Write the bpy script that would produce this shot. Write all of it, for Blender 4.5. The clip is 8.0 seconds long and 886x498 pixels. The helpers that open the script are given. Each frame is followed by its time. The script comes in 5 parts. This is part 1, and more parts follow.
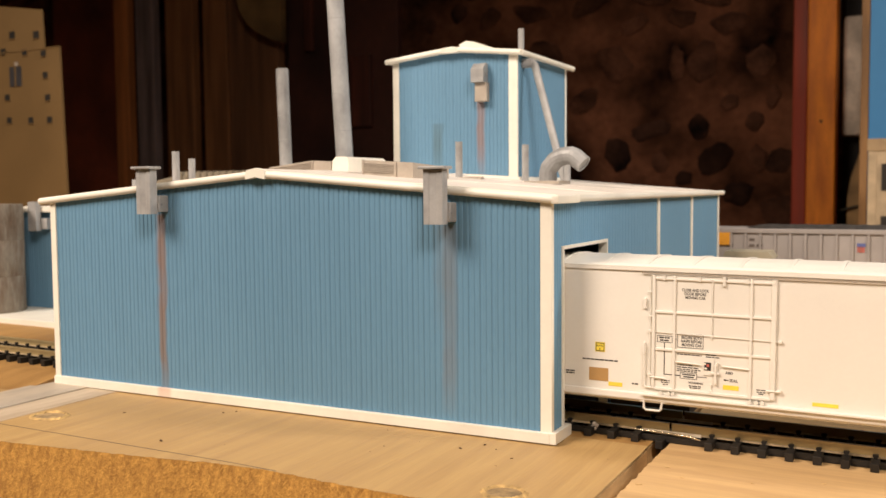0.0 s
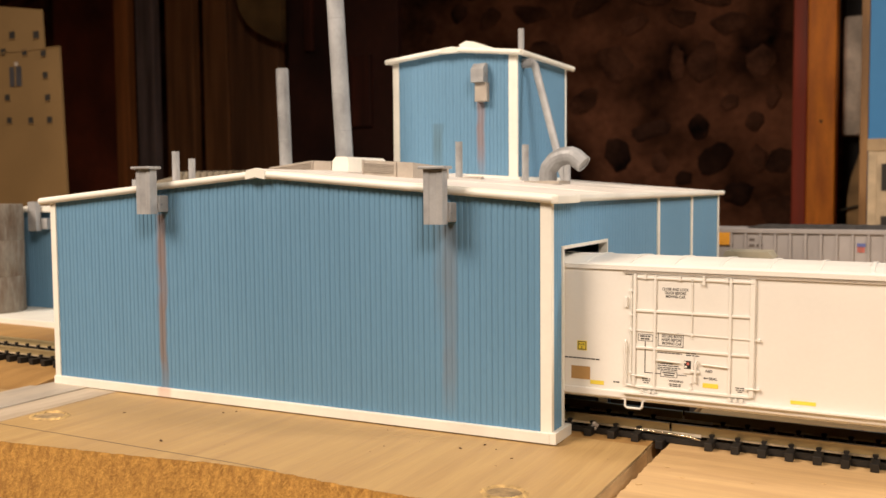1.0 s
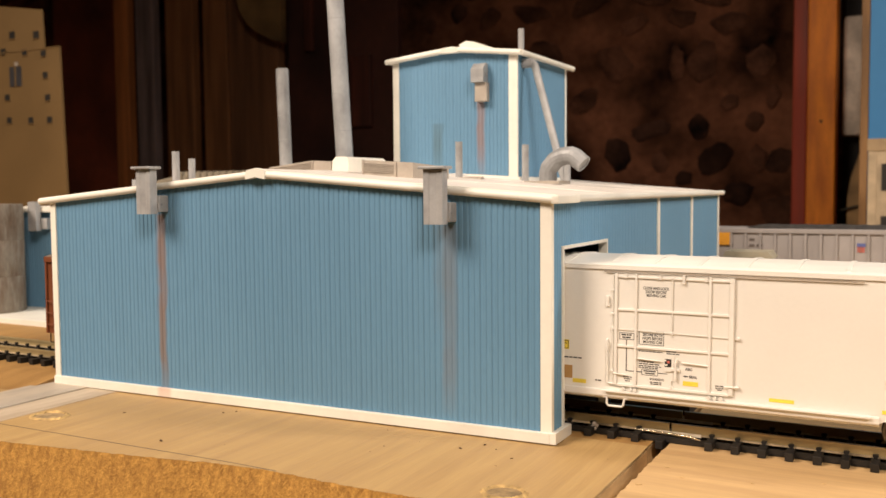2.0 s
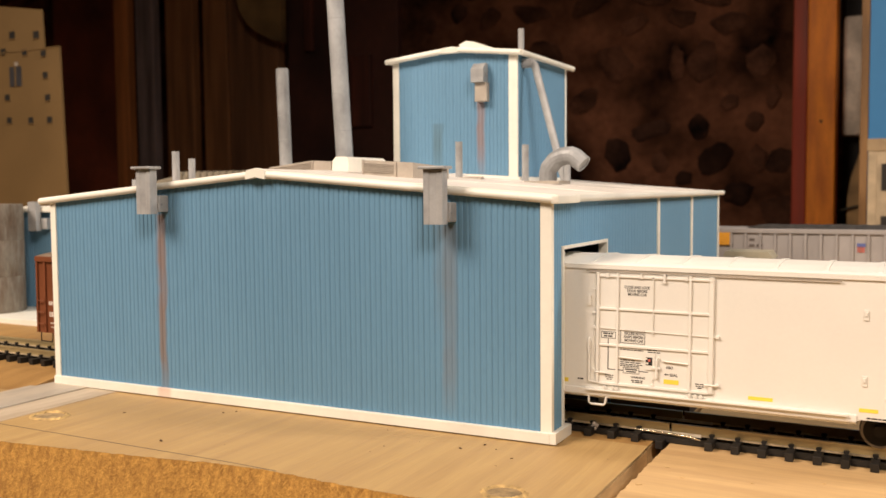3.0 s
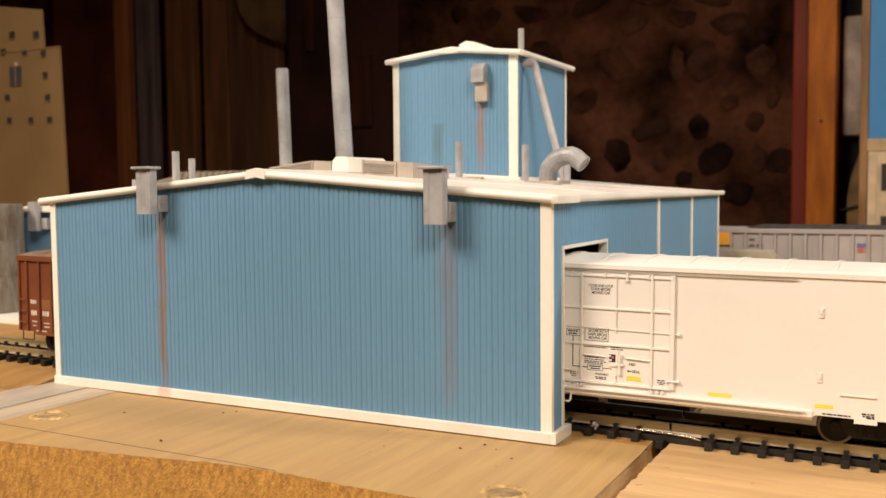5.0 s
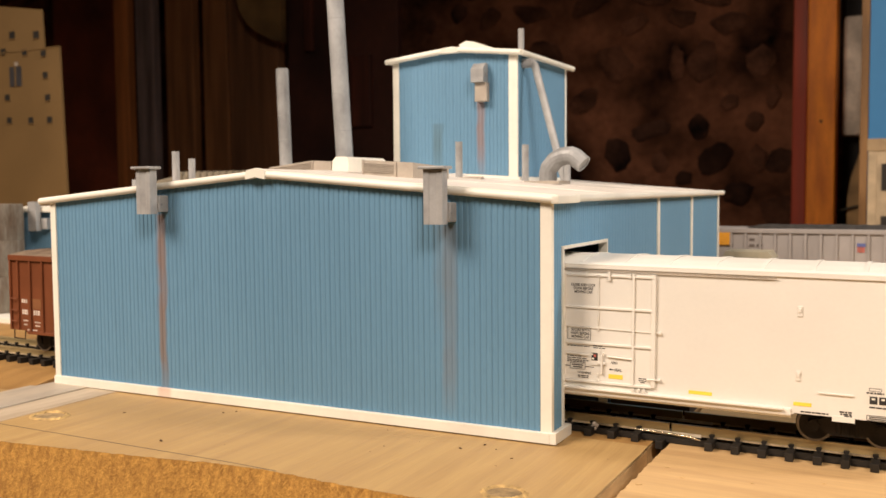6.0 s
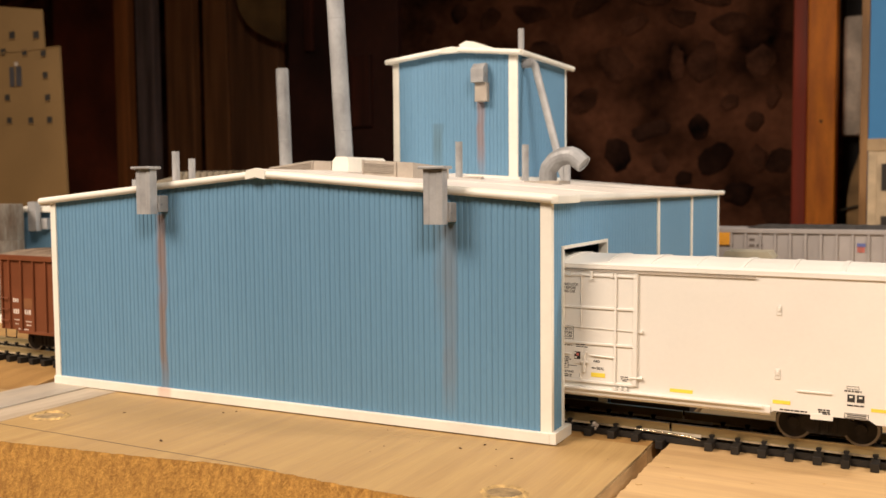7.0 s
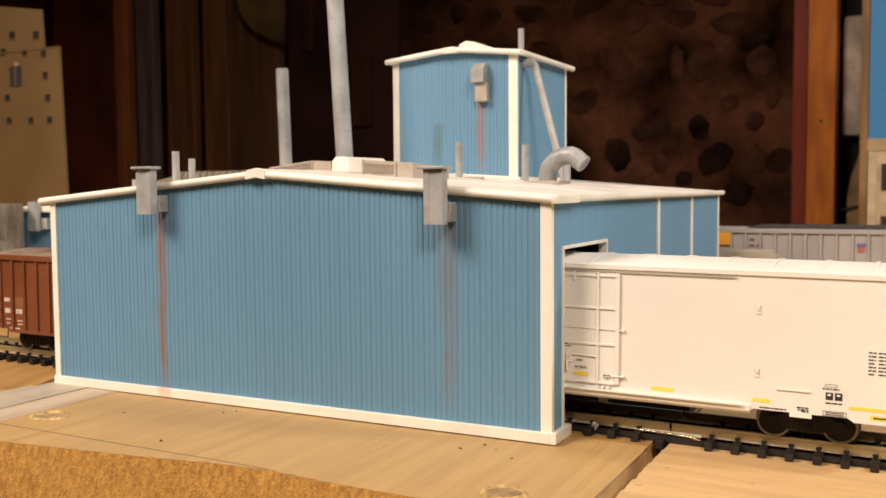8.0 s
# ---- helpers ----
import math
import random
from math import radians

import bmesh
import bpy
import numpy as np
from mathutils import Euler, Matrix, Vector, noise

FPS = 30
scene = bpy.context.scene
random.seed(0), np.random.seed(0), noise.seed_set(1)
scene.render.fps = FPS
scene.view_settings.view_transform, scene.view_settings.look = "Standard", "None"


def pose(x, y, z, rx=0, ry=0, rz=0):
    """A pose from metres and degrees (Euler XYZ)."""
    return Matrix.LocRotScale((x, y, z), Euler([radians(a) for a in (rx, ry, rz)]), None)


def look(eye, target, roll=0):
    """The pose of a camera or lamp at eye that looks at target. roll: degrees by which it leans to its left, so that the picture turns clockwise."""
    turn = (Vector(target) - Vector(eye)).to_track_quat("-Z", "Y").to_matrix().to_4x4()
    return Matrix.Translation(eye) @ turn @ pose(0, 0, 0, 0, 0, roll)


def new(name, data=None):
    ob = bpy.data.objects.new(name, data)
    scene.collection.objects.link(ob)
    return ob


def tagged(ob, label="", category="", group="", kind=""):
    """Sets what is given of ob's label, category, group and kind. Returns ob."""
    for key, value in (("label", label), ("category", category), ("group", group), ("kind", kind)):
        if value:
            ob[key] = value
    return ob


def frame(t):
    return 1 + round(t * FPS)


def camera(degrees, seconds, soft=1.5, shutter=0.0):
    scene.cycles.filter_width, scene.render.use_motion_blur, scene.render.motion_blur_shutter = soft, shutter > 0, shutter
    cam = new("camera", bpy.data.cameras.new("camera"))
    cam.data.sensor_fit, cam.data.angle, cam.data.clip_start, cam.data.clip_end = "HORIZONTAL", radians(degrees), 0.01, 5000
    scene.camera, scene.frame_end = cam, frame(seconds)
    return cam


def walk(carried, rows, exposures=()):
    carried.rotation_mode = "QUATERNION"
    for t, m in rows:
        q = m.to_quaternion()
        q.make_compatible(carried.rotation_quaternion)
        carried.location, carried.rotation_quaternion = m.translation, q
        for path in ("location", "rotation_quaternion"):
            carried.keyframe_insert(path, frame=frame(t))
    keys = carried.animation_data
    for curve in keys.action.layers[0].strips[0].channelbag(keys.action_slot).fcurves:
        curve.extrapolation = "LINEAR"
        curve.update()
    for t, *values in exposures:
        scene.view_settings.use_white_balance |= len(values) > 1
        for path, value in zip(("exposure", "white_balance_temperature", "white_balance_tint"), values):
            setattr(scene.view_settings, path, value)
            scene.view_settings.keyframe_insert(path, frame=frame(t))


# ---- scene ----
MM = 0.001
cam = camera(50.44, 8.0, soft=1.5)
EYE = Vector((0.09692, -0.25749, 0.07552))
VIEW = look(EYE, EYE + Vector((-0.45698, 0.88723, -0.06326)), -0.4865)
walk(cam, [(0.0, VIEW), (8.0, VIEW)])
cam.data.dof.use_dof = True
cam.data.dof.focus_distance = 0.285
cam.data.dof.aperture_fstop = 32.0

# ---------------------------------------------------------------- light
world = bpy.data.worlds.new("room_air")
scene.world = world
world.use_nodes = True
world.node_tree.nodes["Background"].inputs[0].default_value = (1.0, 0.75, 0.5, 1)
world.node_tree.nodes["Background"].inputs[1].default_value = 0.03


def spot(name, eye, target, watts, size, cone, colour):
    data = bpy.data.lights.new(name, "SPOT")
    data.energy, data.shadow_soft_size, data.spot_size, data.spot_blend, data.color = watts, size, radians(cone), 1.0, colour
    ob = new(name, data)
    ob.matrix_world = look(eye, target)
    return ob


WARM = (1.0, 0.808, 0.655)
spot("layout_lamp_a", (-0.64, -0.72, 0.93), (0.04, 0.20, 0.0), 89, 0.25, 94, WARM)
spot("layout_lamp_b", (1.00, -1.10, 1.40), (-0.05, 0.20, 0.0), 131, 0.28, 72, (0.985, 0.815, 0.685))
# Unseen fill lamp, added to brighten right-facing walls and the roof.
spot("right_fill_lamp", (1.25, 0.35, 1.05), (-0.05, 0.15, 0.05), 62, 0.12, 60, (0.95, 0.84, 0.745))

# ---------------------------------------------------------------- materials


def mat(name, col, rough=0.5, metal=0.0, var=0.12, scale=60, fine=1200, bump=0.15, dist=0.0002, tint=None, spec=0.5, stretch=(1, 1, 1), rand=0.0):
    m = bpy.data.materials.new(name)
    m.use_nodes = True
    nt = m.node_tree
    n, l = nt.nodes, nt.links
    b = n["Principled BSDF"]
    tc, info = n.new("ShaderNodeTexCoord"), n.new("ShaderNodeObjectInfo")
    mp = n.new("ShaderNodeMapping")
    mp.inputs["Scale"].default_value = stretch
    l.new(tc.outputs["Object"], mp.inputs["Vector"])
    off = n.new("ShaderNodeVectorMath")
    off.operation = "ADD"
    l.new(mp.outputs[0], off.inputs[0])
    l.new(info.outputs["Random"], off.inputs[1])
    big, small = n.new("ShaderNodeTexNoise"), n.new("ShaderNodeTexNoise")
    big.inputs["Scale"].default_value, small.inputs["Scale"].default_value = scale, fine
    big.inputs["Detail"].default_value, small.inputs["Detail"].default_value = 5, 3
    for k in (big, small):
        l.new(off.outputs[0], k.inputs["Vector"])
    mix = n.new("ShaderNodeMix")
    mix.data_type = "RGBA"
    tint = tint or [c * (1 - 2.2 * var) for c in col]
    mix.inputs[6].default_value = (*tint, 1)
    mix.inputs[7].default_value = (*[min(1, c * (1 + 0.8 * var)) for c in col], 1)
    ramp = n.new("ShaderNodeMapRange")
    ramp.inputs[1].default_value, ramp.inputs[2].default_value = 0.3, 0.66
    l.new(big.outputs[0], ramp.inputs[0])
    l.new(ramp.outputs[0], mix.inputs[0])
    mul = n.new("ShaderNodeMix")
    mul.data_type, mul.blend_type = "RGBA", "MULTIPLY"
    mul.inputs[0].default_value = 1
    g = n.new("ShaderNodeMapRange")
    g.inputs[3].default_value, g.inputs[4].default_value = 1 - var, 1 + var * 0.6
    l.new(small.outputs[0], g.inputs[0])
    l.new(mix.outputs[2], mul.inputs[6])
    l.new(g.outputs[0], mul.inputs[7])
    last = mul.outputs[2]
    if rand:
        rr = n.new("ShaderNodeMapRange")
        rr.inputs[3].default_value, rr.inputs[4].default_value = 1 - rand, 1 + rand
        l.new(info.outputs["Random"], rr.inputs[0])
        m2 = n.new("ShaderNodeMix")
        m2.data_type, m2.blend_type = "RGBA", "MULTIPLY"
        m2.inputs[0].default_value = 1
        l.new(last, m2.inputs[6])
        l.new(rr.outputs[0], m2.inputs[7])
        last = m2.outputs[2]
    l.new(last, b.inputs["Base Color"])
    rg = n.new("ShaderNodeMapRange")
    rg.inputs[3].default_value, rg.inputs[4].default_value = max(0.02, rough - 0.12), min(1, rough + 0.12)
    l.new(big.outputs[0], rg.inputs[0])
    l.new(rg.outputs[0], b.inputs["Roughness"])
    b.inputs["Metallic"].default_value = metal
    b.inputs["Specular IOR Level"].default_value = spec
    bp = n.new("ShaderNodeBump")
    bp.inputs["Strength"].default_value, bp.inputs["Distance"].default_value = bump, dist
    l.new(small.outputs[0], bp.inputs["Height"])
    l.new(bp.outputs[0], b.inputs["Normal"])
    return m


def stained(m, streaks):
    """Rust and dirt streaks and painted shade that run down a wall: x, top z, bottom z, half width (mm), colour,
    strength.
    """
    nt = m.node_tree
    n, l = nt.nodes, nt.links
    b = n["Principled BSDF"]
    base = b.inputs["Base Color"].links[0].from_socket
    tc = n.new("ShaderNodeTexCoord")
    sep = n.new("ShaderNodeSeparateXYZ")
    l.new(tc.outputs["Object"], sep.inputs[0])
    wob = n.new("ShaderNodeTexNoise")
    wob.inputs["Scale"].default_value = 45
    wob.inputs["Detail"].default_value = 4
    l.new(tc.outputs["Object"], wob.inputs["Vector"])

    def math_node(op, a, c):
        k = n.new("ShaderNodeMath")
        k.operation = op
        for i, s in enumerate((a, c)):
            if isinstance(s, (int, float)):
                k.inputs[i].default_value = s
            else:
                l.new(s, k.inputs[i])
        return k.outputs[0]

    def ranged(s, a, c, lo, hi):
        k = n.new("ShaderNodeMapRange")
        k.interpolation_type = "SMOOTHSTEP"
        for i, value in enumerate((a, c, lo, hi)):
            k.inputs[i + 1].default_value = value
        l.new(s, k.inputs[0])
        return k.outputs[0]

    for x, top, bottom, half, colour, strength in streaks:
        shift = math_node("MULTIPLY", math_node("SUBTRACT", wob.outputs[0], 0.5), 0.005)
        d = math_node("ABSOLUTE", math_node("SUBTRACT", math_node("ADD", sep.outputs[0], shift), x * MM), 0)
        across = ranged(d, half * MM * 0.35, half * MM, 1, 0)
        down = ranged(sep.outputs[2], (bottom - 4) * MM, (bottom + 14) * MM, 0.25, 1)
        cut = ranged(sep.outputs[2], top * MM, (top + 1.5) * MM, 1, 0)
        low = ranged(sep.outputs[2], (bottom - 4) * MM, bottom * MM, 0, 1)
        f = math_node("MULTIPLY", math_node("MULTIPLY", across, down), math_node("MULTIPLY", math_node("MULTIPLY", cut, low), strength))
        f = math_node("MULTIPLY", f, ranged(wob.outputs[0], 0.25, 0.6, 0.55, 1))
        k = n.new("ShaderNodeMix")
        k.data_type = "RGBA"
        l.new(f, k.inputs[0])
        l.new(base, k.inputs[6])
        k.inputs[7].default_value = (*colour, 1)
        base = k.outputs[2]
    l.new(base, b.inputs["Base Color"])
    return m


BLUE = (0.137, 0.289, 0.440)
blue = mat("blue_ribbed_plastic", BLUE, 0.55, var=0.06, scale=9, fine=700, bump=0.15, stretch=(1, 1, 0.35), spec=0.35)
blue_front = stained(mat("blue_ribbed_plastic_streaked", BLUE, 0.55, var=0.06, scale=9, fine=700, bump=0.15, stretch=(1, 1, 0.35), spec=0.35),
                     [(-46.8, 66.5, 3, 2.4, (0.215, 0.15, 0.112), 0.8), (-47.4, 66.5, 30, 2.9, (0.25, 0.13, 0.085), 0.4), (70.8, 64, 8, 3.4, (0.19, 0.16, 0.14), 0.42), (69.0, 64, 34, 5.0, (0.17, 0.165, 0.155), 0.28)])
blue_tower = stained(mat("blue_ribbed_plastic_rust_shade", BLUE, 0.55, var=0.06, scale=9, fine=700, bump=0.15, stretch=(1, 1, 0.35), spec=0.35),
                     # Second entry is a shadow's dark stripe, painted into the siding colour.
                     [(14.6, 41.5, 8, 2.8, (0.26, 0.17, 0.15), 0.75), (-9.0, 31, 8, 4.0, (0.09, 0.15, 0.17), 0.6)])
white = mat("white_styrene", (0.83, 0.815, 0.725), 0.45, var=0.05, scale=40, fine=500, bump=0.08)
white_base = stained(mat("white_styrene_stained", (0.83, 0.815, 0.725), 0.45, var=0.05, scale=40, fine=500, bump=0.08), [(-46.0, 3.9, 0.3, 4.2, (0.55, 0.20, 0.12), 1.0)])
roof_white = mat("white_roof_sheet", (0.80, 0.755, 0.69), 0.5, var=0.06, scale=30, fine=600, bump=0.1)
joint_brown = mat("brown_joint", (0.30, 0.24, 0.18), 0.8, var=0.3, scale=90)
grey = mat("grey_painted_metal", (0.365, 0.37, 0.37), 0.36, var=0.11, scale=150, fine=1500, bump=0.25)
tan_grey = mat("warm_grey_plastic", (0.42, 0.37, 0.31), 0.6, var=0.1, scale=120, fine=900, bump=0.15)
dark = mat("dark_interior", (0.02, 0.018, 0.015), 0.7)
black = mat("black_tie_plastic", (0.014, 0.012, 0.010), 0.5, var=0.25, scale=200, fine=2500, bump=0.3)
rail_mat = mat("weathered_rail", (0.44, 0.345, 0.175), 0.36, 0.35, var=0.12, scale=90, fine=1500, bump=0.2, stretch=(0.3, 1, 1))
nickel = mat("bare_nickel", (0.88, 0.82, 0.70), 0.38, 0.45, var=0.1, scale=300)
# Paler than the rail: the foot's lit edge is put into its colour.
foot_mat = mat("bright_rail_foot", (0.66, 0.55, 0.38), 0.4, 0.5, var=0.3, scale=120, fine=1500)
car_white = mat("white_car_paint", (0.81, 0.795, 0.735), 0.42, var=0.03, scale=25, fine=900, bump=0.04)
ink = mat("black_lettering", (0.03, 0.03, 0.03), 0.5)
yellow = mat("yellow_decal", (0.87, 0.70, 0.08), 0.5, var=0.06)
rust_decal = mat("tan_decal", (0.45, 0.27, 0.10), 0.6, var=0.08)
red = mat("red_decal", (0.6, 0.16, 0.13), 0.5)
navy = mat("navy_decal", (0.12, 0.15, 0.36), 0.5)
under = mat("black_underframe", (0.022, 0.018, 0.015), 0.75, var=0.2, scale=150, spec=0.2)
brown = mat("brown_car_paint", (0.178, 0.052, 0.018), 0.5, var=0.12, scale=50, fine=1200, bump=0.15)
brown_load = mat("tan_car_top", (0.27, 0.20, 0.14), 0.75, var=0.2, scale=120, fine=2000, bump=0.4)
hop_grey = mat("grey_car_paint", (0.36, 0.34, 0.33), 0.5, var=0.06, scale=40)
coal = mat("coal_load", (0.05, 0.045, 0.04), 0.8, var=0.35, scale=300, fine=2500, bump=0.8)
orange_decal = mat("orange_decal", (0.75, 0.35, 0.03), 0.5)
plywood = mat("lauan_plywood", (0.42, 0.278, 0.113), 0.55, var=0.13, scale=30, fine=170, bump=0.35, dist=0.0004, stretch=(9, 0.4, 1), tint=(0.385, 0.242, 0.098))
pale_ply = mat("pale_plywood", (0.535, 0.36, 0.168), 0.6, var=0.14, scale=40, fine=170, bump=0.3, dist=0.0003, stretch=(0.5, 6, 1), tint=(0.47, 0.30, 0.14))
# Darker and more orange than the front plywood.
orange_ply = mat("dark_orange_plywood", (0.37, 0.215, 0.070), 0.6, var=0.14, scale=22, fine=520, bump=0.25, dist=0.0003, stretch=(6, 0.7, 1), tint=(0.30, 0.165, 0.052))
fibre = mat("rough_fibreboard", (0.54, 0.285, 0.062), 0.95, var=0.24, scale=560, fine=1500, bump=0.9, dist=0.0004, tint=(0.37, 0.175, 0.034), stretch=(0.75, 1.0, 1.3))
slant = fibre.node_tree.nodes["Mapping"]
slant.vector_type, slant.inputs["Rotation"].default_value = "TEXTURE", (0.0, 0.25, 0.0)
edge_wood = mat("board_edge_wood", (0.52, 0.34, 0.155), 0.75, var=0.16, scale=60, fine=500, bump=0.4, stretch=(1, 1, 3))
grey_wood = mat("greyed_basswood", (0.50, 0.41, 0.30), 0.7, var=0.16, tint=(0.34, 0.265, 0.18), scale=40, fine=500, bump=0.25, stretch=(5, 0.5, 1))
pencil = mat("pencil_line", (0.10, 0.075, 0.05), 0.6)
concrete = mat("weathered_concrete", (0.20, 0.175, 0.14), 0.85, var=0.42, scale=260, fine=900, bump=0.5, dist=0.0005, tint=(0.15, 0.10, 0.065), stretch=(1, 1, 0.3))
cream = mat("cream_building", (0.20, 0.123, 0.044), 0.7, var=0.06, scale=15, fine=300, bump=0.1)
pale_stone = mat("pale_stone_building", (0.52, 0.42, 0.28), 0.8, var=0.14, scale=40, fine=400, bump=0.3)
olive_roof = mat("olive_grey_roof", (0.30, 0.26, 0.19), 0.7, var=0.12, scale=60)
green_roof = mat("pale_green_roof", (0.40, 0.36, 0.26), 0.7, var=0.08, scale=60)
sky_blue = mat("sky_blue_backdrop", (0.06, 0.28, 0.62), 0.7, var=0.05, scale=3, fine=80, bump=0.05)
orange_wood = mat("stained_pine", (0.90, 0.285, 0.030), 0.5, var=0.2, scale=16, fine=160, bump=0.15, dist=0.001, stretch=(3, 3, 0.6), tint=(0.64, 0.175, 0.018), spec=0.25)
red_wood = mat("dark_red_wood", (0.33, 0.040, 0.011), 0.6, var=0.2, scale=9, fine=120, bump=0.15, dist=0.001, stretch=(5, 5, 0.35))
plank_brown = mat("brown_planks", (0.29, 0.126, 0.047), 0.6, var=0.25, scale=8, fine=150, bump=0.2, dist=0.001, stretch=(5, 5, 0.3), rand=0.12)
slate = mat("blue_grey_board", (0.26, 0.20, 0.19), 0.6, var=0.3, scale=6, fine=90, stretch=(5, 5, 0.5))
mortar = mat("brown_mortar", (0.178, 0.073, 0.039), 0.95, var=0.45, scale=7, fine=60, bump=0.6, dist=0.006, spec=0.08)
stone_mat = mat("dark_fieldstone", (0.058, 0.026, 0.016), 0.95, var=0.42, scale=11, fine=90, bump=0.7, dist=0.008, rand=0.45, spec=0.15)
brown_stone = mat("brown_fieldstone", (0.118, 0.050, 0.028), 0.95, var=0.42, scale=11, fine=90, bump=0.7, dist=0.008, rand=0.35, spec=0.15)
foam = mat("pale_grey_block", (0.80, 0.70, 0.58), 0.85, var=0.2, scale=20, fine=150, bump=0.6, dist=0.004)
# Pale tone chosen so that the unseen side walls bounce light.
plaster = mat("room_bounce_paint", (0.36, 0.27, 0.18), 0.9, var=0.12, scale=4, fine=60)

# ---------------------------------------------------------------- helpers of this scene
BASE = {}


def thing(name, at, label, category, group="", kind=""):
    ob = new(name)
    ob.empty_display_size = 0.01
    ob.location = Vector(at) * MM
    BASE[ob] = Vector(at)
    return tagged(ob, label, category, group, kind)


def part(name, bm, material, parent, label="", smooth=False, kind=""):
    """One mesh object, its vertices given in millimetres in the place, under a thing or a part."""
    at = BASE[parent] if parent else Vector((0, 0, 0))
    for v in bm.verts:
        v.co = (v.co - at) * MM
    me = bpy.data.meshes.new(name)
    bmesh.ops.recalc_face_normals(bm, faces=bm.faces)
    if smooth:
        for f in bm.faces:
            f.smooth = True
        for e in bm.edges:
            if len(e.link_faces) == 2 and e.calc_face_angle(0) > 0.7:
                e.smooth = False
    bm.to_mesh(me)
    bm.free()
    me.materials.append(material)
    ob = new(name, me)
    if parent:
        ob.parent = parent
    BASE[ob] = at
    return tagged(ob, label, kind=kind)


def share(ob, x, y, z, rz=0.0):
    """Another object on the mesh of ob, moved by millimetres."""
    o = ob.copy()
    scene.collection.objects.link(o)
    o.location = Vector((x, y, z)) * MM
    o.rotation_euler[2] = rz
    BASE[o] = BASE[ob]
    return o


def box(bm, x0, x1, y0, y1, z0, z1, bevel=0.0):
    m = Matrix.Translation(((x0 + x1) / 2, (y0 + y1) / 2, (z0 + z1) / 2)) @ Matrix.Diagonal((x1 - x0, y1 - y0, z1 - z0, 1))
    vs = bmesh.ops.create_cube(bm, size=1, matrix=m)["verts"]
    if bevel:
        es = list({e for v in vs for e in v.link_edges})
        bmesh.ops.bevel(bm, geom=es, offset=bevel, segments=2, affect="EDGES", profile=0.6)
    return bm


def boxed(*a, **k):
    return box(bmesh.new(), *a, **k)


def tube(bm, pts, r, seg=20, hollow=0.0):
    """A round pipe along points; the radius may vary. hollow: depth of the open end."""
    pts = [Vector(p) for p in pts]
    rs = r if isinstance(r, (list, tuple)) else [r] * len(pts)
    rings, side = [], None
    for i, p in enumerate(pts):
        d = (pts[min(i + 1, len(pts) - 1)] - pts[max(i - 1, 0)]).normalized()
        if side is None:
            side = d.orthogonal().normalized()
        side = (side - d * side.dot(d)).normalized()
        up = d.cross(side)
        rings.append([bm.verts.new(p + (side * math.cos(a) + up * math.sin(a)) * rs[i]) for a in (2 * math.pi * k / seg for k in range(seg))])
    if hollow:
        d = (pts[-1] - pts[-2]).normalized()
        for s, q in ((0.8, 0), (0.8, -hollow)):
            rings.append([bm.verts.new(pts[-1] + (v.co - pts[-1]) * s + d * q) for v in rings[len(pts) - 1]])
    for a, b in zip(rings, rings[1:]):
        for k in range(seg):
            bm.faces.new((a[k], a[(k + 1) % seg], b[(k + 1) % seg], b[k]))
    bm.faces.new(rings[0])
    bm.faces.new(rings[-1])
    return bm


def prism(bm, poly, axis, a, b):
    """A polygon drawn in the two other axes, drawn out along axis from a to b."""
    def put(p, t):
        return {"x": (t, p[0], p[1]), "y": (p[0], t, p[1]), "z": (p[0], p[1], t)}[axis]
    lo, hi = [bm.verts.new(put(p, a)) for p in poly], [bm.verts.new(put(p, b)) for p in poly]
    bm.faces.new(lo)
    bm.faces.new(hi)
    for i in range(len(poly)):
        j = (i + 1) % len(poly)
        bm.faces.new((lo[i], lo[j], hi[j], hi[i]))
    return bm


PITCH = 3.9


def ribbed(bm, u0, u1, low, high, place, thick=1.6):
    """A sheet of ribbed siding: grooves along its height. place(u, depth, z) gives the point; low and high are heights over u."""
    us, k = [], 0
    u = u0
    while u < u1 - 0.01:
        for du, dep in ((0.0, 0.0), (0.75, 0.0), (1.0, 0.17), (1.35, 0.17), (1.65, 0.0), (2.6, 0.0), (2.92, 0.25), (3.35, 0.25), (3.7, 0.0)):
            if u + du < u1:
                us.append((u + du, dep))
        u += PITCH
    us.append((u1, 0.0))
    fl, fh, bl, bh = [], [], [], []
    for u, d in us:
        fl.append(bm.verts.new(place(u, d, low(u))))
        fh.append(bm.verts.new(place(u, d, high(u))))
        bl.append(bm.verts.new(place(u, thick, low(u))))
        bh.append(bm.verts.new(place(u, thick, high(u))))
    for i in range(len(us) - 1):
        bm.faces.new((fl[i], fl[i + 1], fh[i + 1], fh[i]))
        bm.faces.new((bl[i], bh[i], bh[i + 1], bl[i + 1]))
        bm.faces.new((fh[i], fh[i + 1], bh[i + 1], bh[i]))
        bm.faces.new((fl[i], bl[i], bl[i + 1], fl[i + 1]))
    for i in (0, -1):
        bm.faces.new((fl[i], fh[i], bh[i], bl[i]))
    return bm


def sheet(bm, x0, x1, y0, y1, nx, ny, height):
    rows = [[bm.verts.new((x0 + (x1 - x0) * i / nx, y0 + (y1 - y0) * j / ny, 0)) for i in range(nx + 1)] for j in range(ny + 1)]
    for r in rows:
        for v in r:
            v.co.z = height(v.co.x, v.co.y)
    for a, b in zip(rows, rows[1:]):
        for i in range(nx):
            bm.faces.new((a[i], a[i + 1], b[i + 1], b[i]))
    return bm


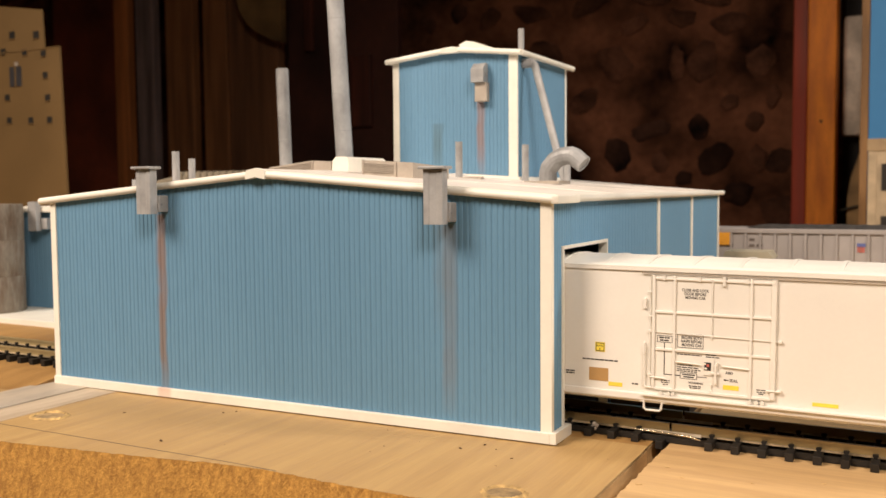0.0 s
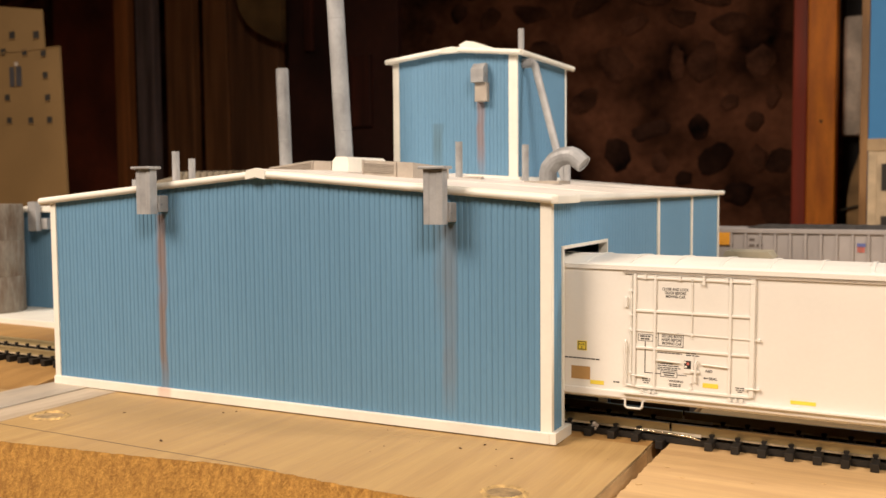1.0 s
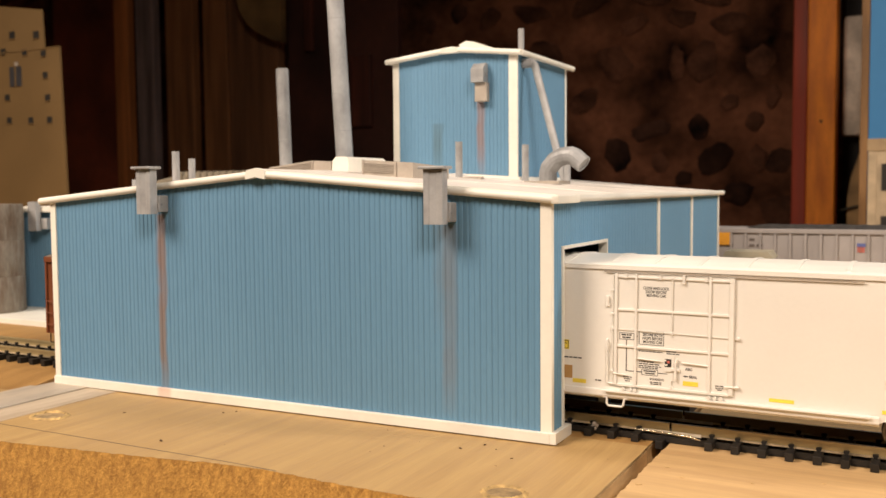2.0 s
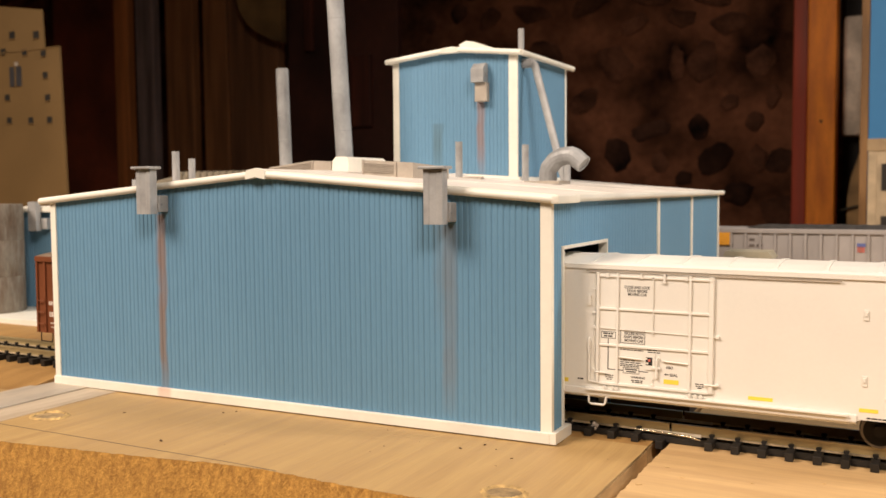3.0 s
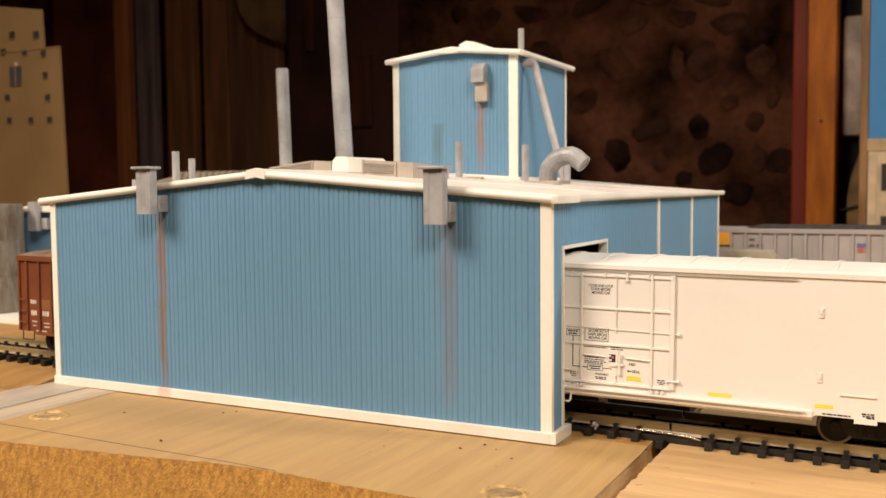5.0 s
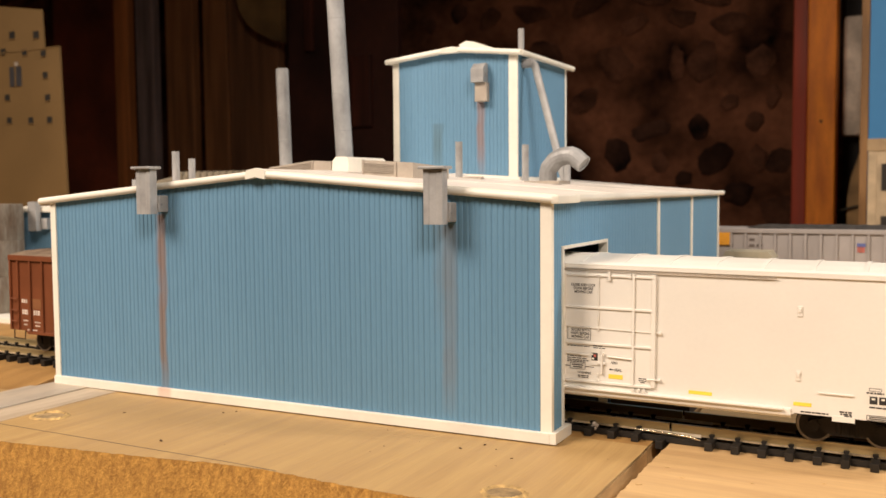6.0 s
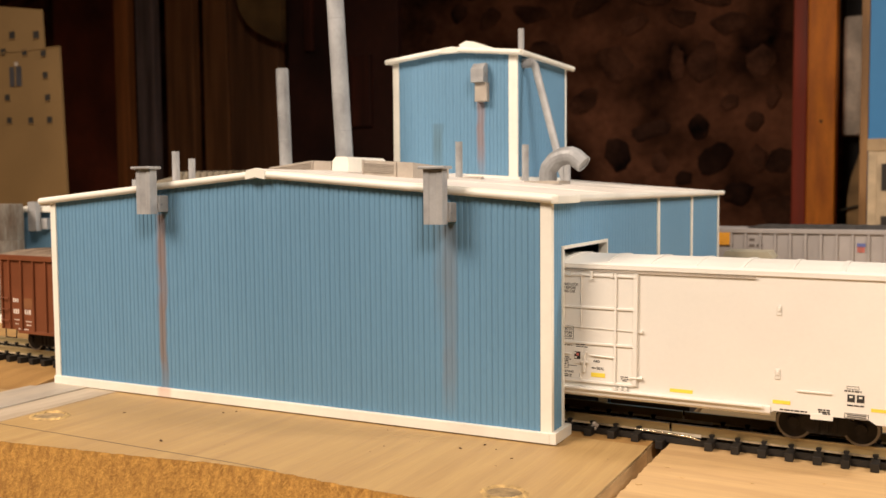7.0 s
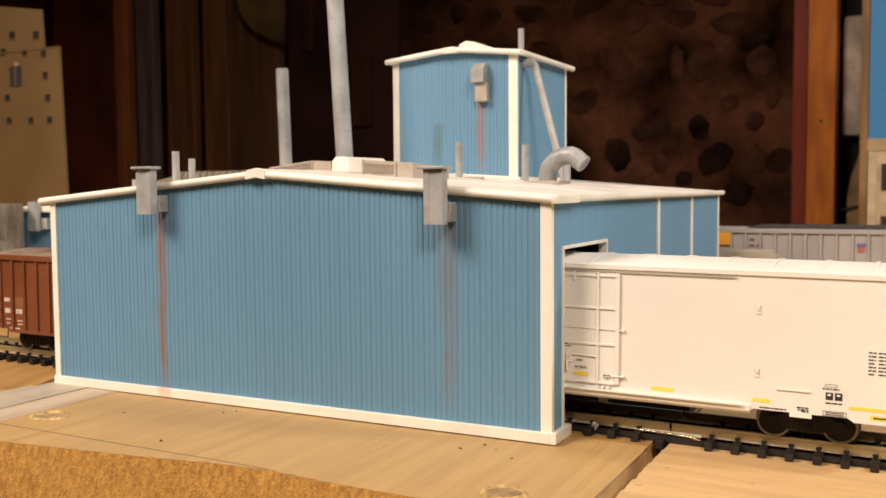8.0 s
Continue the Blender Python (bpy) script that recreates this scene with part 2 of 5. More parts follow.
def lettering(name, text, x, z, size, material, parent, y, wide=1.0, label=""):
    """Words standing on a side that faces -y; x is the left end, z the foot, in the thing's own millimetres."""
    c = bpy.data.curves.new(name, "FONT")
    c.body, c.size = text, size
    c.offset = 0.024 * size
    tmp = bpy.data.objects.new(name, c)
    me = bpy.data.meshes.new_from_object(tmp)
    bpy.data.objects.remove(tmp)
    me.transform(Matrix.Translation((x * MM, y * MM, z * MM)) @ Matrix.Rotation(math.pi / 2, 4, "X") @ Matrix.Diagonal((wide * MM, MM, MM, 1)))
    me.materials.clear()
    me.materials.append(material)
    ob = new(name, me)
    ob.parent = parent
    BASE[ob] = BASE[parent]
    return tagged(ob, label)


SLOPE = 0.0105


def bed(x):
    """Height of the boards under the track."""
    return 0.15 - SLOPE * (x - 44)

# ---------------------------------------------------------------- the room


# Pale tone of the unseen wall behind the camera, to bounce light.
pale_plaster = mat("beige_bounce_paint", (0.50, 0.43, 0.34), 0.9, var=0.08, scale=4, fine=60)


def build_room():
    bm = boxed(-2900, 1900, -1700, 1900, -1120, -1100)
    tagged(part("floor", bm, plank_brown, None), "dark brown wooden floor of the dim room", "floor", kind="structure")
    # Unseen ceiling and walls, made pale to throw fill light on the layout.
    tagged(part("ceiling", boxed(-2900, 1900, -1700, 1900, 1500, 1520), mat("off_white_bounce_ceiling", (0.62, 0.56, 0.48), 0.9, var=0.06, scale=3, fine=60), None), "unseen off-white ceiling, kept pale to bounce fill light", "ceiling", kind="structure")
    for name, b in (("wall_west", (-2920, -2900, -1700, 1900)), ("wall_east", (1900, 1920, -1700, 1900)), ("wall_south", (-2900, 1900, -1720, -1700))):
        tagged(part(name, boxed(*b, -1100, 1500), pale_plaster if name == "wall_south" else plaster, None), "unseen room wall, kept pale to bounce fill light", "wall", kind="structure")
    w = thing("wall_north", (-600, 1760, -1100), "dark fieldstone wall with brown mortar joints", "wall", kind="structure")
    part("mortar", boxed(-2900, 1900, 1760, 1900, -1100, 1500), mortar, w)
    rnd = random.Random(11)

    def stone(cx, cz, ww, hh, proud, material):
        """One rough fieldstone: an uneven ring with rounded corners, domed a little."""
        n = rnd.randint(5, 7)
        ph, skew = rnd.uniform(0, 6), rnd.uniform(-0.3, 0.3)
        ring = []
        for k in range(n):
            a = ph + 2 * math.pi * (k + rnd.uniform(-0.28, 0.28)) / n
            rr = rnd.uniform(0.85, 1.15)
            u, v = math.cos(a) * rr * ww / 2, math.sin(a) * rr * hh / 2
            ring.append((cx + u, cz + v + skew * u))
        for cut in (0.13, 0.2):
            ring = [tuple(q[i] * (1 - cut) + o[i] * cut for i in (0, 1)) for k, q in enumerate(ring) for o in (ring[k - 1], ring[(k + 1) % len(ring)])]
        ring = [(p[0] + 5 * noise.noise((p[0] * 0.06, p[1] * 0.06, 2)), p[1] + 5 * noise.noise((p[0] * 0.06, p[1] * 0.06, 7))) for p in ring]
        n = len(ring)
        bm = bmesh.new()
        levels = []
        for s_, d in ((1.0, 2), (0.95, -proud * 0.4), (0.82, -proud * 0.8), (0.45, -proud)):
            levels.append([bm.verts.new((cx + (p[0] - cx) * s_, 1760 + d + rnd.uniform(-1, 1), cz + (p[1] - cz) * s_)) for p in ring])
        for a, b in zip(levels, levels[1:]):
            for k in range(n):
                bm.faces.new((a[k], a[(k + 1) % n], b[(k + 1) % n], b[k]))
        bm.faces.new(levels[-1])
        part("stone", bm, material, w, smooth=True)

    # the clearly told stones of the lit part
    for cx, cz, ww, hh in ((-300, 136, 90, 72), (-253, 59, 72, 60), (-509, 147, 60, 88), (-437, 197, 95, 48), (-215, 134, 42, 70), (-173, 127, 58, 58), (-364, 95, 46, 36),
                           (-169, 24, 85, 70), (-325, 336, 72, 88), (-212, 328, 66, 70), (-183, 258, 36, 52), (-272, 251, 46, 40), (-221, 209, 36, 46), (-384, 340, 36, 80),
                           (-519, 349, 88, 88), (-590, 267, 72, 58), (-418, 126, 40, 50), (-335, 201, 46, 62), (-475, 425, 70, 46), (-274, 413, 82, 52), (-372, 433, 70, 46)):
        stone(cx, cz, ww, hh, 5, stone_mat if cx in (-300, -253, -509, -437, -173, -364) else brown_stone)
    # the rest of the courses, past the lit part
    z = -120.0
    while z < 660:
        x, hh = -1300.0 + rnd.uniform(0, 90), rnd.uniform(55, 85)
        while x < -60:
            ww = rnd.choice((50, 70, 90, 110)) * rnd.uniform(0.85, 1.15)
            if not (-640 < x + ww / 2 < -110 and -10 < z + hh / 2 < 470):
                stone(x + ww / 2, z + hh / 2 + rnd.uniform(-12, 12), ww, hh * rnd.uniform(0.7, 1.1), 5, brown_stone)
            x += ww + rnd.uniform(15, 45)
        z += hh + rnd.uniform(14, 30)


build_room()


def plank(name, x0, x1, y0, y1, z0, z1, material, label, category="plank", bevel=3):
    t = thing(name, ((x0 + x1) / 2, (y0 + y1) / 2, z0), label, category)
    part("board", boxed(x0, x1, y0, y1, z0, z1, bevel=bevel), material, t)
    return t


post = plank("wooden_post", -104, -55, 1600, 1660, -1100, 1500, orange_wood, "orange-stained pine post from floor to ceiling", "post")
part("knot", tube(bmesh.new(), [(-79.5, 1600.6, 194), (-79.5, 1599.6, 194)], 2.6, 12), mat("dark_wood_knot", (0.05, 0.02, 0.008), 0.7), post, "small dark knot")
plank("wooden_post", -130, -104.4, 1604, 1650, -1100, 1500, red_wood, "dark red-brown timber beside the pine post", "post")
plank("wall_block", -48, -14, 1652, 1700, 169, 389, foam, "pale grey rough block between two posts", "block", bevel=7)
plank("metal_rod", -57.5, -53.8, 1661, 1666, -1100, 1500, mat("dull_dark_metal", (0.05, 0.048, 0.035), 0.5, 0.4), "thin dark metal rod beside the pine post", "rod", bevel=0.8)
offcut = thing("wood_offcut", (-24, 1670, -1100), "tan wooden offcut with a slanted top under the pale block", "wood offcut")
part("board", prism(bmesh.new(), [(-37, -1100), (-8, -1100), (-8, 136), (-18, 134), (-31, 92), (-37, 55)], "y", 1655, 1690), mat("dull_tan_wood", (0.38, 0.235, 0.095), 0.7, var=0.25, scale=20), offcut)
bracket = thing("metal_bracket", (-30, 1648, 35), "thin dark metal bar between the post and the offcut", "bracket")
part("bar", tube(bmesh.new(), [(-59, 1640, 27), (-6.7, 1654, 41)], 2.2, 10), mat("dull_green_steel", (0.06, 0.06, 0.045), 0.5, 0.3), bracket, smooth=True)
# Added strip: its near-black colour stands for the gap's shade.
plank("dark_gap_strip", -50, -10, 1700, 1740, -1100, 1500, mat("near_black_gap", (0.012, 0.01, 0.008), 0.8), "near-black strip added to darken the gap around the pale block", "board")

for x0, x1, m_, l_ in ((-1738, -1692, mat("shadowed_orange_plank", (0.52, 0.19, 0.055), 0.6, var=0.2, scale=9, fine=120, stretch=(5, 5, 0.35)), "orange-brown vertical wooden plank in shadow"), (-1664, -1606, slate, "blue-grey vertical board in shadow"),
                       (-1566, -1480, plank_brown, "brown vertical wall plank"), (-1448, -1376, plank_brown, "brown vertical wall plank beside a dark gap"),
                       # Darker than the other planks: shade below the lit patch, put into its colour.
                       (-1370, -1226, mat("shaded_brown_plank", (0.19, 0.086, 0.038), 0.65, var=0.25, scale=8, fine=150, bump=0.2, dist=0.001, stretch=(5, 5, 0.3)), "wide vertical wall plank with shade in its dark brown")):
    plank("wall_plank", x0, x1, 1500, 1525, -1100, 1500, m_, l_)
plank("wall_panel", -1222, -930, 1530, 1550, -1100, 1500, mat("dark_red_panel", (0.055, 0.016, 0.009), 0.7, var=0.35, scale=5, fine=60), "dark reddish wooden wall panel", "panel")
plank("wall_panel", -1990, -1742, 1530, 1550, -1100, 1500, mat("deep_red_panel", (0.2, 0.045, 0.018), 0.7, var=0.3, scale=5, fine=60), "deep red-brown wooden wall panel", "panel")
# Pool of light on the planks, built as a tan panel with a curved edge.
lit_patch = thing("lit_patch_panel", (-1270, 1480, 400), "tan panel shaped as a lit patch high on the planks", "board")
part("board", prism(bmesh.new(), [(-1326, 900), (-1324, 530), (-1312, 485), (-1290, 455), (-1262, 434), (-1225, 416), (-1196, 408), (-1194, 900)], "y", 1470, 1490), mat("tan_lit_patch", (0.19, 0.115, 0.042), 0.7, var=0.25, scale=12), lit_patch)
for x0_, x1_, z0_, z1_ in ((-1168, -1146, 390, 900), (-1043, -993, 215, 372)):
    plank("wall_batten", x0_, x1_, 1518, 1529.8, z0_, z1_, mat("dull_red_batten", (0.085, 0.02, 0.009), 0.7, var=0.3, scale=9, fine=120, stretch=(5, 5, 0.35)), "dull red batten on the dark wall panel", "batten")

# ---------------------------------------------------------------- the table


def build_table():
    def lift(x, y):
        s = min(1, max(0, (y + 16) / 24))
        return bed(x) * s * s * (3 - 2 * s)

    t = thing("table_board", (-70, 0, 0), "brown plywood board with a rough fibreboard front edge", "table board", kind="structure")
    near = lambda x: -59 + 2.2 * math.exp(-((x + 62) / 22) ** 2) - 9.2 * max(0, -80 - x) / 73
    edge = lambda x: near(x) + 0.7 * noise.noise((x * 0.3, 0, 0)) + 0.35 * noise.noise((x * 1.1, 5, 0))
    rnd = random.Random(3)
    # veneer top with a slightly chipped front edge
    bm = bmesh.new()
    xs = [-330 + 356 * i / 700 for i in range(701)]
    front = [bm.verts.new((x, edge(x) + rnd.uniform(-0.12, 0.12), -0.02)) for x in xs]
    mid = [bm.verts.new((x, 1.0, -0.02)) for x in xs]
    back = [bm.verts.new((x, 9.5, bed(x) if x > -209 else 0.5)) for x in xs]
    f2 = [bm.verts.new((v.co.x, v.co.y, -0.9)) for v in front]
    for i in range(700):
        bm.faces.new((front[i], front[i + 1], mid[i + 1], mid[i]))
        bm.faces.new((mid[i], mid[i + 1], back[i + 1], back[i]))
        bm.faces.new((f2[i], f2[i + 1], front[i + 1], front[i]))
    part("veneer", bm, plywood, t)
    # fibre core: a ragged vertical face
    bm = bmesh.new()
    rows = []
    for j in range(41):
        z = -0.03 - 40.4 * j / 40
        r = []
        for x in xs:
            n1 = noise.noise((x * 0.2, z * 0.2, 3)) * 0.10 + noise.noise((x * 0.6, z * 0.6, 9)) * 0.09
            r.append(bm.verts.new((x, near(x) + (edge(x) - near(x)) * max(0, 1 - j / 4) - 0.22 + n1 * (0.0 if j == 0 else 1) - 0.08 * j, z)))
        rows.append(r)
    for a, b in zip(rows, rows[1:]):
        for i in range(700):
            bm.faces.new((a[i], a[i + 1], b[i + 1], b[i]))
    part("fibre_core", bm, fibre, t, "rough torn orange-brown fibreboard edge", smooth=True)
    bm = bmesh.new()
    for _ in range(500):
        x, z = rnd.uniform(-190, 10), rnd.uniform(-34, -0.6)
        y = near(x) - 0.06 + 0.08 * z
        l, a = rnd.uniform(0.5, 1.7), rnd.uniform(0.2, 2.9)
        p = Vector((x, y, z))
        q = p + Vector((math.cos(a) * l, -rnd.uniform(0.0, 0.03), math.sin(a) * l * 0.9))
        w = rnd.uniform(0.04, 0.10)
        n = Vector((-math.sin(a), 0, math.cos(a))) * w
        vs = [bm.verts.new(v) for v in (p + n, p - n, q - n * 0.4, q + n * 0.4, (p + q) / 2 + Vector((0, -0.03, 0)))]
        for i in range(4):
            bm.faces.new((vs[i], vs[(i + 1) % 4], vs[4]))
    part("loose_fibres", bm, mat("pale_wood_fibre", (0.62, 0.37, 0.11), 0.9, var=0.2, scale=900), t, "pale loose wood fibres", kind="stuff")
    part("board_side", boxed(-560, 26, -44, 8.9, -41, -0.92), edge_wood, t)
    # shallow drill holes with torn rims
    for cx, cy, r in ((-165.8, -39.3, 6.0), (4.8, -46.5, 5.2)):
        bm = bmesh.new()
        n, rings = 36, []
        for s, z in ((1.15, 0.02), (1.0, 0.4), (0.9, 0.3), (0.84, 0.03)):
            rings.append([bm.verts.new((cx + math.cos(2 * math.pi * k / n) * r * s * (1 + 0.09 * rnd.random()), cy + math.sin(2 * math.pi * k / n) * r * s * 0.9, z + (0.35 * rnd.random() if 0.1 < z else 0))) for k in range(n)])
        for a, b in zip(rings, rings[1:]):
            for k in range(n):
                bm.faces.new((a[k], a[(k + 1) % n], b[(k + 1) % n], b[k]))
        inner = [v.co.copy() for v in rings[-1]]
        part("plugged_hole", bm, mat("torn_wood", (0.55, 0.37, 0.145), 0.8, var=0.25, scale=300, fine=1500, bump=0.6), t, "torn rim of pale wood round a hole")
        # Flat disc in a darker tone: the recess's shade is painted in.
        bm = bmesh.new()
        bm.faces.new([bm.verts.new(p) for p in inner])
        part("hole_plug", bm, mat("shaded_recess", (0.36, 0.25, 0.12), 0.8, var=0.3, scale=200, fine=1500, bump=0.6), t, "greyish brown disc, darkened as the hole's shaded recess")
    # pencil line
    bm = bmesh.new()
    prism(bm, [(-230, -52.5), (-75, -55.5), (-58, -56.5), (-58, -56.15), (-75, -55.15), (-230, -52.15)], "z", 0.0, 0.03)
    part("pencil_mark", bm, pencil, t, "dark pencil line on the plywood")
    # crumbs of sawdust and glue on the board
    bm = bmesh.new()
    spots = [(-108.4, -46.9, 1.1), (-146.3, -24.8, 0.6), (-115.4, -10.2, 0.6), (-112.4, -7.0, 0.5), (-22.8, -15.1, 0.8), (-17.9, -8.7, 0.7), (-12.9, -11.7, 0.5), (-5.2, -18.2, 0.5), (-44.2, -22.6, 0.4)]
    spots += [(rnd.uniform(-170, 20), rnd.uniform(-52, -4), rnd.uniform(0.1, 0.25)) for _ in range(18)]
    for x, y, k in spots:
        m = Matrix.Translation((x, y, k * 0.2)) @ Matrix.Rotation(rnd.uniform(0, 3), 4, "Z") @ Matrix.Diagonal((k, k * 0.45, k * 0.3, 1))
        bmesh.ops.create_icosphere(bm, subdivisions=1, radius=1, matrix=m)
    crumbs = part("crumbs", bm, mat("dark_crumbs", (0.10, 0.055, 0.025), 0.8), None)
    tagged(crumbs, "dark crumbs scattered on the plywood board", "crumbs", kind="stuff")

    b = thing("track_board", (-270, 500, 0), "plywood board that carries the track behind the building", "table board", kind="structure")
    bm = sheet(bmesh.new(), -1100, 26, 9.0, 1200, 60, 40, lambda x, y: bed(x) - 0.05)
    part("top", bm, orange_ply, b)
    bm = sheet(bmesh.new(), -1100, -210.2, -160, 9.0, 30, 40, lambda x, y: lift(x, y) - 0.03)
    part("side_top", bm, orange_ply, b)
    bm = bmesh.new()
    ys = [-160 + 169 * i / 60 for i in range(61)]
    hi = [bm.verts.new((-210.2, y, lift(-210.2, y) - 0.03)) for y in ys]
    lo = [bm.verts.new((-210.2, y, -1.0)) for y in ys]
    for i in range(60):
        bm.faces.new((hi[i], hi[i + 1], lo[i + 1], lo[i]))
    part("side_edge", bm, orange_ply, b)
    part("core", boxed(-1100, 25.9, 9.6, 1200, -41, -0.6), edge_wood, b)
    part("side_core", boxed(-1100, -210.3, -160, 9.4, -41, -1.05), edge_wood, b)

    r = thing("right_board", (300, 500, 0), "pale plywood board with a splintered edge", "table board", kind="structure")
    bm = bmesh.new()
    ys = [-140 + 160 * i / 160 for i in range(161)] + [1200]
    a = [bm.verts.new((30.7 + 0.8 * noise.noise((y * 0.22, 4, 0)) + rnd.uniform(-0.2, 0.2) if y < 100 else 31, y, bed(31) - 0.15)) for y in ys]
    c = [bm.verts.new((700, y, bed(700) - 0.15)) for y in ys]
    d = [bm.verts.new((v.co.x + rnd.uniform(0, 0.5), v.co.y, -41)) for v in a]
    for i in range(len(ys) - 1):
        bm.faces.new((a[i], c[i], c[i + 1], a[i + 1]))
        bm.faces.new((a[i], a[i + 1], d[i + 1], d[i]))
    part("top", bm, pale_ply, r)
    bm = bmesh.new()
    for x, y, k in ((41.5, -15.3, 0.9), (36.1, -8.2, 0.8), (58.6, -12.0, 0.7), (33.2, -26.0, 1.1), (75.0, -4.0, 0.6)):
        m = Matrix.Translation((x, y, bed(x) + 0.02)) @ Matrix.Rotation(rnd.uniform(-0.5, 0.5), 4, "Z") @ Matrix.Diagonal((k, k * 0.3, 0.14, 1))
        bmesh.ops.create_icosphere(bm, subdivisions=1, radius=1, matrix=m)
    part("splinter", bm, mat("pale_splinter", (0.68, 0.47, 0.22), 0.8), r, "pale raised splinters", kind="stuff")
    g = thing("table_frame", (0, 300, -60), "dark timber frame under the layout boards", "table frame", kind="structure")
    part("frame", boxed(-1100, 700, 0, 1200, -60, -41.5), edge_wood, g)
    for x in (-1000, 600):
        for y in (100, 1100):
            part("leg", boxed(x, x + 80, y, y + 80, -1100, -60.2), edge_wood, g)
    s = thing("wood_strip", (-192, -60, 0), "greyed flat wooden strip lying under the building", "wood strip")
    part("strip", boxed(-190.6, -174.7, -150, 30, -0.6, 0.14, bevel=0.1), grey_wood, s)
    pl = thing("metal_plate", (-202, -60, 0), "greyish weathered flat plate lying beside the wooden strip", "plate")
    part("plate", boxed(-213, -190.0, -150, 24, -0.55, 0.62, bevel=0.2), mat("weathered_pale_plate", (0.45, 0.385, 0.30), 0.5, var=0.2, scale=30, fine=260, bump=0.25, tint=(0.35, 0.315, 0.27), stretch=(3, 0.6, 1)), pl)


build_table()
# Added dark strip that stands for the shade seen under the boxcar.
dark_strip = thing("dark_blocker", (13, 58, 0), "low dark strip added behind the track to hide the lit wall", "wood strip")
part("strip", boxed(1.5, 28.5, 52.5, 66, 0.1, 8.5, bevel=0.3), mat("dark_brown_blocker", (0.05, 0.03, 0.018), 0.8, var=0.3, scale=60), dark_strip)

# ---------------------------------------------------------------- the track


def build_track():
    t = thing("railway_track", (0, 27.3, 0), "straight model railway track with black plastic ties", "railway track")
    def ribbon(y0, y1, z0, z1, x0=-520, x1=420):
        bm = bmesh.new()
        vs = [[bm.verts.new((x, y, bed(x) + z)) for y, z in ((y0, z0), (y1, z0), (y1, z1), (y0, z1))] for x in (x0, x1)]
        for i in range(4):
            bm.faces.new((vs[0][i], vs[0][(i + 1) % 4], vs[1][(i + 1) % 4], vs[1][i]))
        bm.faces.new(vs[0]), bm.faces.new(vs[1])
        return bm
    def joined(*bms):
        out = bmesh.new()
        for b in bms:
            me = bpy.data.meshes.new("tmp")
            b.to_mesh(me)
            b.free()
            out.from_mesh(me)
            bpy.data.meshes.remove(me)
        return out
    for yc in (19.05, 35.55):
        for x0, x1 in ((-520, 30.0), (30.7, 420)):
            part("rail_foot", ribbon(yc - 1.45, yc + 1.45, 2.4, 2.74, x0, x1), foot_mat, t, "rail foot in a bright tone for its lit edge")
            bm = joined(ribbon(yc - 0.32, yc + 0.32, 2.75, 4.4, x0, x1), ribbon(yc - 0.6, yc + 0.6, 4.4, 5.2, x0, x1))
            part("rail", bm, rail_mat, t, "tan weathered rail")
        part("rail_joiner", joined(ribbon(yc - 1.75, yc - 1.28, 2.2, 3.05, 20.3, 39.6), ribbon(yc + 1.28, yc + 1.75, 2.2, 3.05, 20.3, 39.6)), nickel, t, "shiny nickel rail joiner")
    part("solder_wire", tube(bmesh.new(), [(20.0, 16.9, 3.1), (27, 16.8, 2.9), (36.5, 16.6, 2.55), (39.8, 16.0, 1.9)], [0.22, 0.42, 0.42, 0.2], 10), mat("shiny_solder", (0.86, 0.74, 0.52), 0.18, 0.9, var=0.2, scale=300, fine=2500, bump=0.4), t, "shiny soldered wire on the rail joint", smooth=True)
    # one tie with its spike heads, shared along the track
    bm = boxed(-1.12, 1.12, 12.1, 42.5, 0.0, 2.35, bevel=0.15)
    for yc in (19.05, 35.55):
        for s in (-1, 1):
            y = yc + s * 1.75
            prism(bm, [(-0.5, 2.3), (0.5, 2.3), (0.45, 2.75), (0.75, 3.1), (0.75, 3.5), (0.3, 3.6), (-0.3, 3.6), (-0.75, 3.5), (-0.75, 3.1), (-0.45, 2.75)], "y", y - 0.55, y + 0.5)
    first = part("tie", bm, black, t)
    k0 = 86.0
    spots = [k0 + 7.2 * i for i in range(-83, 44)]
    first.location = Vector((spots[0], 0, bed(spots[0]))) * MM
    for x in spots[1:]:
        if abs(x - 35.6) > 1:  # left out at the rail joint
            share(first, x + 0.25 * noise.noise((x, 0, 0)), 0, bed(x) - (1.2 if abs(x - 28.4) < 1 else 0), 0.02 * noise.noise((x, 3, 0)))
    bm = bmesh.new()
    for dx, dy, dz, r in ((0, 0, 0, 0.8), (0.7, 0.4, -0.5, 0.6), (-0.5, -0.6, -0.7, 0.5), (0.3, -0.3, -1.3, 0.55)):
        bmesh.ops.create_icosphere(bm, subdivisions=2, radius=r, matrix=Matrix.Translation((7.6 + dx, 16.2 + dy, 3.4 + dz)))
    part("glue_blob", bm, tan_grey, t, "dried grey glue blob", smooth=True)
    for yc in (16.5, 21.6, 33.0, 38.2):
        part("tie_web", ribbon(yc - 0.7, yc + 0.7, 0.1, 1.7, -520, 420), black, t)


build_track()

# ---------------------------------------------------------------- the blue factory building
W, D, H, RX, RH = 209.0, 244.0, 71.57, -105.7, 80.38
KR = (RH - H) / -RX


def under_roof(x):
    return H + KR * -x if x > RX else H + (RH - H) * (x + W) / (W + RX)


def rz(x):
    """Top of the factory's roof."""
    return (RH + KR * (RX - x) if x >= RX else RH + (RH - H) / (W + RX) * (x - RX)) + 2.0


